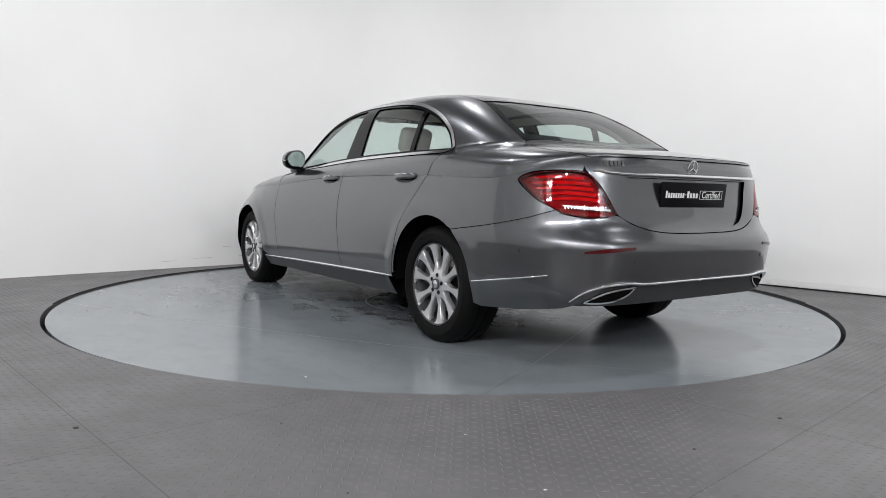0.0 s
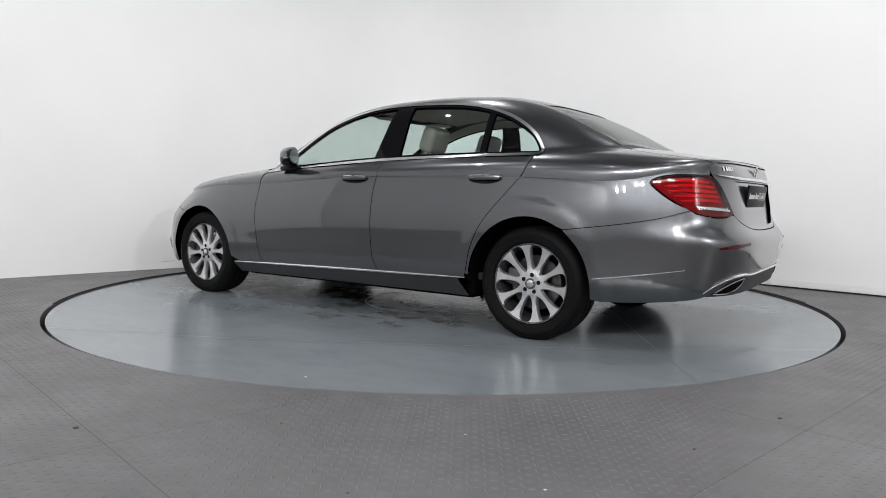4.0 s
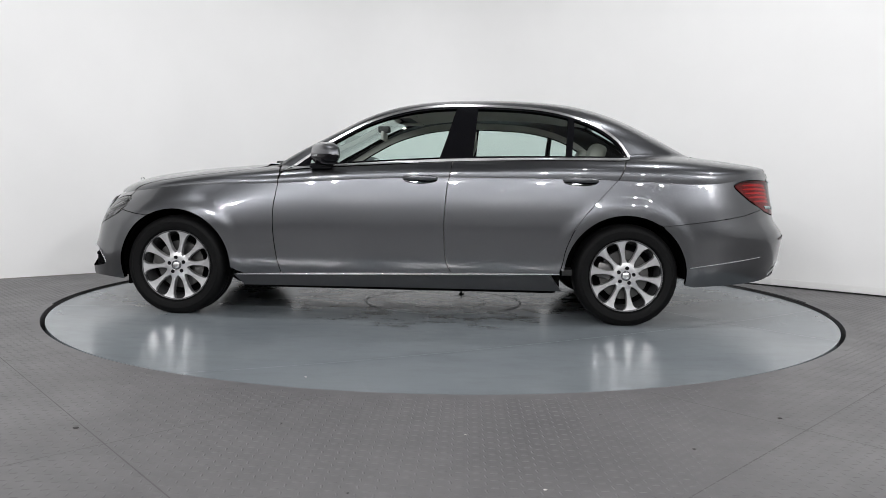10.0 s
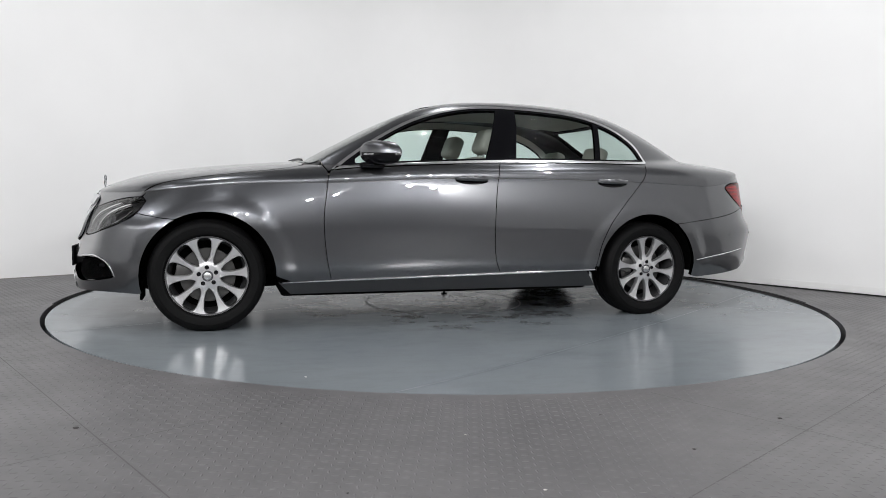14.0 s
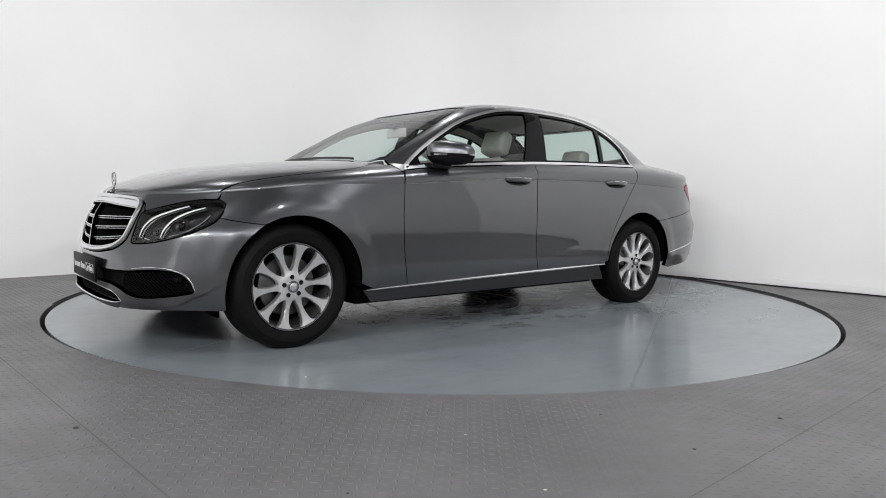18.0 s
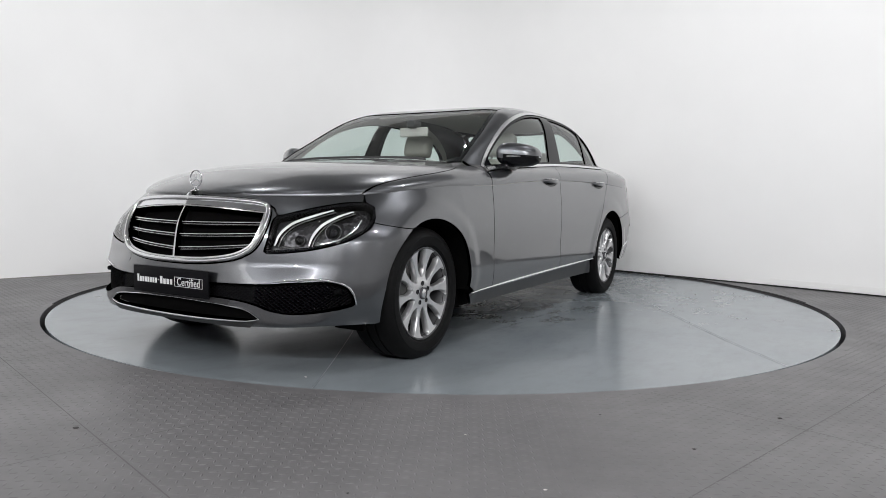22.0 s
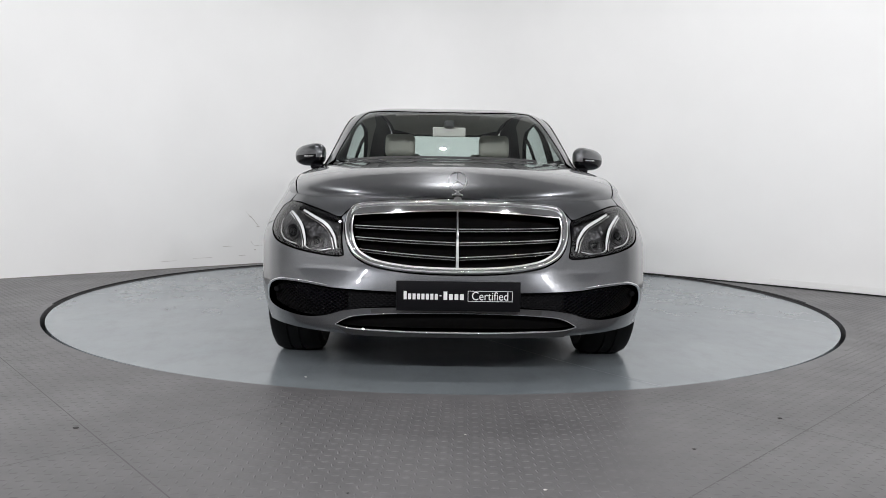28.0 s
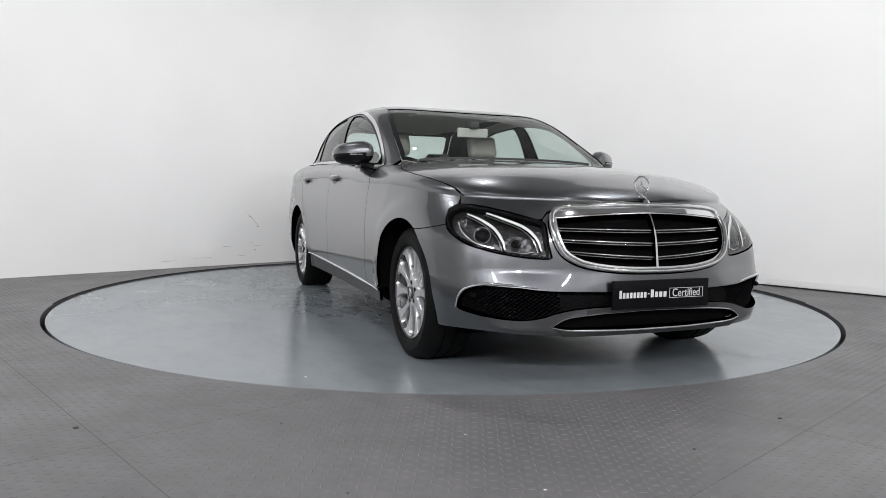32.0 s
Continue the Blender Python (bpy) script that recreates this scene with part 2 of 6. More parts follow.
def spline(*knots):
    """A natural cubic spline through (x, value) knots, linear outside them."""
    ks = sorted(knots)
    x, y = np.array([k[0] for k in ks], float), np.array([k[1] for k in ks], float)
    n = len(x)
    h = np.diff(x)
    A, r = np.eye(n), np.zeros(n)
    for i in range(1, n - 1):
        A[i, i - 1:i + 2] = h[i - 1], 2 * (h[i - 1] + h[i]), h[i]
        r[i] = 6 * ((y[i + 1] - y[i]) / h[i] - (y[i] - y[i - 1]) / h[i - 1])
    m = np.linalg.solve(A, r)

    def f(q):
        q = np.asarray(q, float)
        c = np.clip(q, x[0], x[-1])
        i = np.clip(np.searchsorted(x, c) - 1, 0, n - 2)
        a, b = x[i + 1] - c, c - x[i]
        v = (m[i] * a ** 3 + m[i + 1] * b ** 3) / (6 * h[i]) + (y[i] / h[i] - m[i] * h[i] / 6) * a + (y[i + 1] / h[i] - m[i + 1] * h[i] / 6) * b
        s0 = (y[1] - y[0]) / h[0] - h[0] * m[1] / 6
        s1 = (y[-1] - y[-2]) / h[-1] + h[-1] * m[-2] / 6
        return v + np.where(q < x[0], s0 * (q - x[0]), 0) + np.where(q > x[-1], s1 * (q - x[-1]), 0)
    return f


side_prof = spline((0.17, 0.840), (0.21, 0.853), (0.25, 0.864), (0.29, 0.874), (0.34, 0.8865), (0.375, 0.8935), (0.41, 0.8970), (0.46, 0.8985), (0.60, 0.9045), (0.68, 0.9040), (0.75, 0.9000), (0.80, 0.8945), (0.86, 0.8860), (0.93, 0.8740), (1.02, 0.8500))
plan_w = spline((1.15, 1.056), (0.6, 1.034), (-0.1, 1.022), (-0.7, 1.023), (-1.2, 1.030))
nose_x = spline((0.16, 2.185), (0.22, 2.240), (0.30, 2.264), (0.42, 2.266), (0.50, 2.256), (0.60, 2.242), (0.70, 2.215), (0.78, 2.162), (0.86, 2.09))
tail_x = spline((0.20, -2.45), (0.28, -2.520), (0.38, -2.553), (0.48, -2.574), (0.555, -2.585), (0.585, -2.586), (0.625, -2.570), (0.67, -2.534), (0.76, -2.505), (0.88, -2.485), (0.96, -2.475), (1.02, -2.452), (1.06, -2.43))
nose_n = spline((0.2, 3.7), (0.35, 3.7), (0.55, 3.5), (0.75, 3.15), (0.9, 3.0))
XA, XB, TAIL_N = 1.15, -1.20, 4.7
_sweep = spline((0.0, 0.0), (0.15, 0.06), (0.30, 0.30), (0.42, 0.65), (0.52, 0.94), (0.60, 1.0), (0.68, 0.82), (0.76, 0.42), (0.84, 0.08), (0.95, 0.0))


def sweep(y):
    return np.where(y < 0.95, np.clip(_sweep(y), 0, 1.05), 0.0)


def _cap_table(n, length, width):
    t = np.linspace(0, 1, 2001)
    ph = HALF * t * t * (3 - 2 * t)
    x, y = length * np.cos(ph) ** (2 / n), width * np.sin(ph) ** (2 / n)
    s = np.concatenate([[0], np.cumsum(np.hypot(np.diff(x), np.diff(y)))])
    return s, ph


_sf, _pf = _cap_table(3.6, 1.10, 0.90)
_sf = _sf * (1.70505 / _sf[-1])
_sr, _pr = _cap_table(TAIL_N, 1.37, 0.90)
L1, L2 = _sf[-1], XA - XB
L3 = _sr[-1]
SMAX = L1 + L2 + L3


def lower(s, z):
    """The belt of the body: s runs from the nose's middle along the left side to the tail's middle, negative on the right."""
    s, z = np.broadcast_arrays(np.asarray(s, float), np.asarray(z, float))
    sg, a = np.where(s < 0, -1.0, 1.0), np.abs(s)
    over = a > SMAX
    a2 = np.where(over, 2 * SMAX - a, a)
    sg = np.where(over, -sg, sg)
    W = side_prof(z)
    pf = np.interp(a2, _sf, _pf)
    nf = nose_n(z)
    xf = XA + (nose_x(z) - XA) * np.abs(np.cos(pf)) ** (2 / nf)
    yf = np.abs(np.sin(pf)) ** (2 / nf)
    pr = np.interp(SMAX - a2, _sr, _pr)
    xr = XB + (tail_x(z) - XB) * np.abs(np.cos(pr)) ** (2 / TAIL_N)
    yr = np.abs(np.sin(pr)) ** (2 / TAIL_N)
    x = np.where(a2 < L1, xf, np.where(a2 > L1 + L2, xr, XA - (a2 - L1)))
    y = W * np.where(a2 < L1, yf, np.where(a2 > L1 + L2, yr, 1.0)) * plan_w(np.clip(x, XB, XA))
    # a raised lip round each wheel arch
    for ax, az, ar in (ARCH_F, ARCH_R):
        t = np.clip((ar + 0.13 - np.hypot(x - ax, z - az)) / 0.085, 0, 1)
        y = y + 0.007 * t * t * (3 - 2 * t)
    # the front fenders lean in towards the hood
    ease = np.clip((x - 0.35) / 1.45, 0, 1.1)
    y = y * (1 - 0.92 * ease ** 2 * np.clip(z - 0.60, 0, 1) ** 1.5)
    # the front is swept back from the grille's middle to the lamps
    x = x - 0.060 * np.clip((x - 1.55) / 0.2, 0, 1) * sweep(np.abs(y)) * np.interp(z, [0.24, 0.38, 0.50, 0.9], [0.0, 0.45, 1.0, 1.0])
    return np.stack([x, sg * y, z], -1)


# height of the shoulder crease along s
_xs_to_s = lambda x: L1 + XA - x
crease_z = spline((0.0, 0.802), (0.45, 0.803), (0.75, 0.806), (0.95, 0.818), (1.15, 0.838), (1.35, 0.857), (_xs_to_s(0.8), 0.879), (_xs_to_s(0.3), 0.909), (_xs_to_s(-0.3), 0.931),
                  (_xs_to_s(-0.9), 0.933), (L1 + L2 + 0.2, 0.927), (L1 + L2 + 0.6, 0.913), (L1 + L2 + 0.85, 0.913), (L1 + L2 + 1.05, 0.945), (L1 + L2 + 1.3, 0.998), (SMAX - 0.5, 1.022), (SMAX, 1.026))
_st = np.linspace(0, SMAX, 1200)
_C = lower(_st, crease_z(_st))
_ord = np.argsort(_C[:, 0])
_Cx, _Cy, _Cz = _C[_ord, 0], _C[_ord, 1], _C[_ord, 2]
X_MIN, X_MAX = _Cx[0], _Cx[-1]
XF = float(X_MAX)

base_m = spline((XF, 0.8035), (XF - 0.012, 0.8155), (XF - 0.035, 0.8325), (XF - 0.07, 0.853), (2.0, 0.882), (1.85, 0.929), (1.65, 0.966), (1.4, 0.995), (1.1, 1.020), (0.8, 1.045), (0.3, 1.08), (-0.5, 1.10), (-1.2, 1.125), (-1.6, 1.128),
                (-1.9, 1.116), (-2.1, 1.092), (-2.3, 1.060), (-2.40, 1.039), (-2.47, 1.022))
base_n = spline((2.1, 2.2), (1.7, 2.2), (1.2, 2.4), (0.8, 2.7), (0.0, 2.9), (-1.4, 3.2), (-2.2, 3.3))
cab_m = spline((1.06, 0.935), (0.90, 0.990), (0.75, 1.082), (0.5, 1.223), (0.25, 1.354), (0.05, 1.424), (-0.15, 1.461), (-0.4, 1.480), (-0.7, 1.485), (-0.95, 1.475), (-1.15, 1.453), (-1.35, 1.404), (-1.55, 1.325), (-1.75, 1.223), (-1.9, 1.140), (-2.05, 1.055))
cab_a = spline((0.9, 7.0), (0.3, 6.0), (-0.2, 5.0), (-1.0, 4.2), (-1.9, 3.6))
cab_zb = spline((1.1, 0.925), (0.75, 0.945), (0.2, 0.985), (-0.3, 1.010), (-0.7, 1.022), (-1.4, 1.025), (-2.0, 1.02))
cab_yb = spline((1.1, 0.77), (0.8, 0.822), (0.4, 0.840), (-0.2, 0.848), (-0.8, 0.844), (-1.2, 0.828), (-1.5, 0.795), (-1.75, 0.745), (-2.0, 0.66))
CAB_K = 0.155
cab_b = spline((0.6, 10.0), (0.0, 8.0), (-0.7, 6.5), (-1.9, 5.0))


def crease_at(x):
    return np.interp(x, _Cx, _Cy), np.interp(x, _Cx, _Cz)


def upper(x, al):
    """Everything above the crease: al runs from 0 at the left crease over pi/2 in the middle to pi at the right crease."""
    x, al = np.broadcast_arrays(np.asarray(x, float), np.asarray(al, float))
    xx = np.clip(x, X_MIN + 1e-4, X_MAX - 1e-4)
    yc, zc = crease_at(xx)
    yc = np.maximum(yc, 1e-3)
    hb = np.maximum(base_m(xx) - zc, 0.003)
    hc = np.where((xx < 1.06) & (xx > -2.06), cab_m(xx) - cab_zb(xx), 0.0)
    H = np.maximum(hb, cab_zb(xx) + hc - zc) * (hc > 0) + hb * (hc <= 0)
    H = np.maximum(H, hb)
    c, s = np.abs(np.cos(al)), np.sin(al)
    n = base_n(xx)
    s = np.maximum(s, 0)
    rb = (c ** n + (s * H / hb) ** n) ** (-1 / n)
    lo, hi = np.zeros_like(rb), np.full_like(rb, 1.6)
    zb, yb = cab_zb(xx), cab_yb(xx)
    hcs = np.maximum(hc, 1e-3)
    for _ in range(34):
        r = (lo + hi) / 2
        y, z = r * c * yc, zc + r * s * H
        t = np.clip((z - zb) / hcs, 0, 3)
        w = yb * np.maximum(1 - CAB_K * np.minimum(t, 1.2), 0.05)
        inside = (y / w) ** cab_a(xx) + t ** cab_b(xx) < 1
        lo, hi = np.where(inside, r, lo), np.where(inside, hi, r)
    rc = np.where(hc > 0.004, lo, 0)
    k = np.where(xx > 0.3, 0.006, np.clip(0.006 + (0.3 - xx) * 0.03, 0.006, 0.055))
    d = np.clip(0.5 + 0.5 * (rc - rb) / k, 0, 1)
    r = rb * (1 - d) + rc * d + k * d * (1 - d)
    y = r * np.cos(al) * yc
    return np.stack([x, y, zc + r * s * H], -1)


def normals_of(S, uv, flip=False):
    e = 0.0025
    u, v = uv[:, 0], uv[:, 1]
    du, dv = S(u + e, v) - S(u - e, v), S(u, v + e) - S(u, v - e)
    n = np.cross(du, dv)
    n /= np.maximum(np.linalg.norm(n, axis=1), 1e-12)[:, None]
    return n


from mathutils.geometry import delaunay_2d_cdt


def resample(poly, res):
    out = []
    n = len(poly)
    for i in range(n):
        a, b = np.array(poly[i]), np.array(poly[(i + 1) % n])
        k = max(1, int(np.ceil(np.linalg.norm(b - a) / res)))
        out += [a + (b - a) * j / k for j in range(k)]
    return np.array(out)


def inside_poly(p, poly):
    x, y = p[:, 0], p[:, 1]
    ins = np.zeros(len(p), bool)
    x0, y0 = poly[:, 0], poly[:, 1]
    x1, y1 = np.roll(x0, -1), np.roll(y0, -1)
    for a, b, c, d in zip(x0, y0, x1, y1):
        if b == d:
            continue
        hit = ((b > y) != (d > y)) & (x < (c - a) * (y - b) / (d - b) + a)
        ins ^= hit
    return ins


def fill(polys, res):
    """Triangles inside an outline (and outside its holes), with points on a grid."""
    loops = [resample(q, res) for q in polys]
    lo, hi = loops[0].min(0), loops[0].max(0)
    gx, gy = np.meshgrid(np.arange(lo[0] + res / 3, hi[0], res), np.arange(lo[1] + res / 3, hi[1], res))
    gx[1::2] += res / 2
    g = np.stack([gx.ravel(), gy.ravel()], 1)
    keep = inside_poly(g, loops[0])
    for q in loops[1:]:
        keep &= ~inside_poly(g, q)
    g = g[keep]
    edge = np.concatenate(loops)
    if len(g):
        # drop grid points close to the outline, by hashing both into cells
        cell = collections.defaultdict(list)
        for q in edge:
            cell[(int(q[0] // res), int(q[1] // res))].append(q)
        ok = []
        lim = (res * 0.45) ** 2
        for q in g:
            i, j = int(q[0] // res), int(q[1] // res)
            ok.append(not any((q[0] - w[0]) ** 2 + (q[1] - w[1]) ** 2 < lim for a in (i - 1, i, i + 1) for b in (j - 1, j, j + 1) for w in cell.get((a, b), ())))
        g = g[np.array(ok, bool)]
    pts = np.concatenate([edge, g])
    edges, k = [], 0
    for q in loops:
        edges += [(k + i, k + (i + 1) % len(q)) for i in range(len(q))]
        k += len(q)
    v, e, f, ov, oe, of = delaunay_2d_cdt([Vector(q) for q in pts], edges, [], 0, 1e-6)
    uv = np.array([tuple(q) for q in v])
    f = np.array([t for t in f if len(t) == 3])
    c = uv[f].mean(1)
    keep = inside_poly(c, loops[0])
    for q in loops[1:]:
        keep &= ~inside_poly(c, q)
    return uv, f[keep]


class Shell:
    """Collects pieces of surface into one mesh with its own normals."""

    def __init__(self):
        self.v, self.n, self.f = [], [], []
        self.k = 0

    def raw(self, v, n, f):
        self.v.append(v)
        self.n.append(n)
        self.f += [tuple(int(i) + self.k for i in t) for t in f]
        self.k += len(v)

    def add(self, S, polys, res=0.03, off=0.0, depth=0.018, out=None):
        uv, f = fill(polys, res)
        p, n = S(uv[:, 0], uv[:, 1]), normals_of(S, uv)
        a, b, c = p[f[:, 0]], p[f[:, 1]], p[f[:, 2]]
        g = np.cross(b - a, c - a)
        if (g * n[f[:, 0]]).sum() < 0:
            f = f[:, ::-1]
        mid = p.mean(0)
        ref = (mid - np.array([mid[0] * 0.85, 0, 0.55])) if out is None else np.array(out)
        if (n @ ref).sum() < 0:
            n, f = -n, f[:, ::-1]
        p = p + n * off
        self.raw(p, n, f)
        if depth:
            cnt = {}
            for t in f:
                for i in range(3):
                    e = (t[i], t[(i + 1) % 3])
                    cnt[e] = cnt.get(e, 0) + 1
            rim = [e for e in cnt if (e[1], e[0]) not in cnt]
            ids = sorted({i for e in rim for i in e})
            at = {i: j for j, i in enumerate(ids)}
            top, low = p[ids], p[ids] - n[ids] * depth
            fn = np.zeros((len(ids), 3))
            fs = []
            for i, j in rim:
                q = np.cross(p[j] - p[i], -n[i])
                q = q / max(np.linalg.norm(q), 1e-9)
                fn[at[i]] -= q
                fn[at[j]] -= q
                m = len(ids)
                fs.append((at[j], at[i], at[i] + m, at[j] + m))
            fn /= np.maximum(np.linalg.norm(fn, axis=1), 1e-9)[:, None]
            fn = -fn
            self.raw(np.concatenate([top, low]), np.concatenate([fn, fn]), fs)
        return self

    def make(self, name, material, parent, label="", mirror=False):
        v, n, f = np.concatenate(self.v), np.concatenate(self.n), self.f
        if mirror:
            v, n = v * (1, -1, 1), n * (1, -1, 1)
            f = [t[::-1] for t in f]
        return mesh_object(name, v.tolist(), f, material, parent, label, normals=n.tolist())


def smooth_curve(pts, k=6, closed=False):
    p = [np.array(q, float) for q in pts]
    n = len(p)
    out = []
    for i in range(n if closed else n - 1):
        a, b = p[i], p[(i + 1) % n]
        z = p[i - 1] if (closed or i > 0) else 2 * a - b
        c = p[(i + 2) % n] if (closed or i + 2 < n) else 2 * b - a
        for j in range(k):
            t = j / k
            out.append(0.5 * (2 * a + (b - z) * t + (2 * z - 5 * a + 4 * b - c) * t * t + (3 * a - 3 * b + c - z) * t ** 3))
    if not closed:
        out.append(p[-1])
    return out


_sg = np.linspace(0, SMAX, 900)


def s_of_x(x, z):
    """Where on the left belt the given x lies at height z."""
    q = lower(_sg, np.full_like(_sg, z))[:, 0]
    return float(np.interp(-x, -q, _sg))


_ag = np.linspace(0, HALF, 420)
_xg = np.linspace(X_MIN, X_MAX, 460)
_ug = upper(_xg[:, None], _ag[None, :])


def _row(x, k):
    f = min(max((x - _xg[0]) / (_xg[1] - _xg[0]), 0), len(_xg) - 1.001)
    i = int(f)
    return _ug[i, :, k] * (1 - f + i) + _ug[i + 1, :, k] * (f - i)


def a_of_z(x, z):
    q = _row(x, 2)
    i = int(np.argmax(q >= z)) if (q >= z).any() else len(q) - 1
    if i == 0:
        return 0.0
    t = (z - q[i - 1]) / max(q[i] - q[i - 1], 1e-9)
    return float(_ag[i - 1] + min(t, 1) * (_ag[i] - _ag[i - 1]))


def a_of_y(x, y):
    v = float(np.interp(abs(y), _row(x, 1)[::-1], _ag[::-1]))
    return v if y >= 0 else math.pi - v


def low_xz(pts):
    return [(s_of_x(x, z), z) for x, z in pts]


def up_xz(pts):
    return [(x, a_of_z(x, z)) for x, z in pts]


def up_xy(pts):
    return [(x, a_of_y(x, y)) for x, y in pts]


def line(a, b, n):
    return [(a[0] + (b[0] - a[0]) * i / n, a[1] + (b[1] - a[1]) * i / n) for i in range(n)]


def crease_run(s0, s1, n=40, dz=0.0):
    return [(s0 + (s1 - s0) * i / n, float(crease_z(abs(s0 + (s1 - s0) * i / n))) + dz) for i in range(n + 1)]


def crease_run_up(x0, x1, n=30, al=0.004):
    return [(x0 + (x1 - x0) * i / n, al) for i in range(n + 1)]


# ---- outline helpers ----
def inset(poly, d):
    """Moves a closed outline inwards by d (numbers, or one number a side)."""
    p = np.array(poly, float)
    nx, pv = np.roll(p, -1, 0), np.roll(p, 1, 0)
    t = nx - pv
    t /= np.maximum(np.linalg.norm(t, axis=1), 1e-9)[:, None]
    area = np.sum(p[:, 0] * nx[:, 1] - nx[:, 0] * p[:, 1])
    n = np.stack([-t[:, 1], t[:, 0]], 1) * (1 if area > 0 else -1)
    return [tuple(q) for q in p + n * d]


def strip(pts, w, k=6):
    """A band round a line; it tapers where w is a pair or triple."""
    c = np.array(smooth_curve(pts, k)) if len(pts) > 2 else np.array([np.array(pts[0]) + (np.array(pts[1]) - np.array(pts[0])) * i / 12 for i in range(13)])
    t = np.gradient(c, axis=0)
    t /= np.maximum(np.linalg.norm(t, axis=1), 1e-9)[:, None]
    n = np.stack([-t[:, 1], t[:, 0]], 1)
    ww = np.interp(np.linspace(0, 1, len(c)), np.linspace(0, 1, len(w)), w) if isinstance(w, (tuple, list)) else np.full(len(c), w)
    a, b = c + n * ww[:, None] / 2, c - n * ww[:, None] / 2
    return [tuple(q) for q in a] + [tuple(q) for q in b[::-1]]


def both(build):
    for mm in (False, True):
        build(mm)


def panel(name, pieces, material, parent, label="", res=0.035, off=0.0, depth=0.018, mirror=False, out=None):
    sh = Shell()
    for S, polys in pieces:
        sh.add(S, polys, res, off, depth, out)
    return sh.make(name, material, parent, label, mirror)


def bead(name, S, pts, w, h, material, parent, label="", off=0.0, k=6, mirror=False):
    """A half-round moulding along a line on a surface."""
    c = np.array(smooth_curve(pts, k)) if len(pts) > 2 else np.array([np.array(pts[0]) + (np.array(pts[1]) - np.array(pts[0])) * i / 12 for i in range(13)])
    ww = np.interp(np.linspace(0, 1, len(c)), np.linspace(0, 1, len(w)), w) if isinstance(w, (tuple, list)) else np.full(len(c), w)
    p, n = S(c[:, 0], c[:, 1]), normals_of(S, c)
    mid = p - np.stack([p[:, 0] * 0.85, 0 * p[:, 0], np.full(len(p), 0.55)], 1)
    n = n * np.where((n * mid).sum(1) < 0, -1, 1)[:, None]
    t = np.gradient(p, axis=0)
    b = np.cross(n, t)
    b /= np.maximum(np.linalg.norm(b, axis=1), 1e-9)[:, None]
    bm = bmesh.new()
    rows = []
    for q, nn, bb, wd in zip(p, n, b, ww):
        hh = h * min(1.0, wd / max(ww))
        rows.append([bm.verts.new(tuple((q + nn * (off + hh * math.sin(a)) + bb * wd / 2 * math.cos(a)) * (1, -1 if mirror else 1, 1))) for a in np.linspace(-0.35, math.pi + 0.35, 9)])
    for u, v in zip(rows, rows[1:]):
        for j in range(8):
            bm.faces.new((u[j], u[j + 1], v[j + 1], v[j]))
    bmesh.ops.recalc_face_normals(bm, faces=bm.faces)
    return part(name, bm, material, parent, label)


car = new("car")
tagged(car, "dark grey metallic saloon car with chrome trim on the turntable", "car")
G = 0.0025


def arch(a, d0, d1, n=28, extra=0.0):
    return [(a[0] + (a[2] + extra) * math.cos(radians(d0 + (d1 - d0) * i / n)), a[1] + (a[2] + extra) * math.sin(radians(d0 + (d1 - d0) * i / n))) for i in range(n + 1)]


# shut lines in side view, from the bottom up
seam_a = smooth_curve([(0.757, 0.285), (0.786, 0.40), (0.806, 0.56), (0.808, 0.70), (0.795, 0.80), (0.783, 0.874)], 5)
seam_b = smooth_curve([(-0.362, 0.300), (-0.320, 0.39), (-0.304, 0.52), (-0.303, 0.68), (-0.316, 0.86), (-0.330, 0.930)], 5)
seam_c = smooth_curve([(-1.041, 0.318), (-1.062, 0.40), (-1.085, 0.50), (-1.150, 0.64), (-1.250, 0.765), (-1.345, 0.87), (-1.396, 0.927)], 5)
seam_bump_r = smooth_curve([(4.545, 0.6395), (4.613, 0.647), (4.90, 0.682), (5.10, 0.716), (5.200, 0.742), (5.262, 0.757)], 5)
seam_bump_f = smooth_curve([(0.962, 0.688), (1.004, 0.679), (1.091, 0.665), (1.135, 0.660), (1.172, 0.6565)], 4)


def shift(pts, d):
    return [(x + d, z) for x, z in pts]


def sill_z(x):
    return 0.288 + (1.035 - x) * 0.0195


DLO = smooth_curve([(0.757, 0.960), (0.57, 0.980), (0.198, 1.005), (-0.28, 1.033), (-0.715, 1.046), (-1.075, 1.051), (-1.394, 1.053)], 4)[:-1] \
    + smooth_curve([(-1.394, 1.053), (-1.463, 1.056), (-1.488, 1.075), (-1.474, 1.116), (-1.407, 1.204), (-1.264, 1.297), (-1.085, 1.362), (-0.902, 1.397), (-0.713, 1.411),
                    (-0.524, 1.417), (-0.335, 1.416), (-0.146, 1.400), (0.043, 1.360), (0.232, 1.295), (0.411, 1.200), (0.589, 1.086), (0.757, 0.960)], 4)[:-1]
N_LOW = 24  # points of the outline's lower side

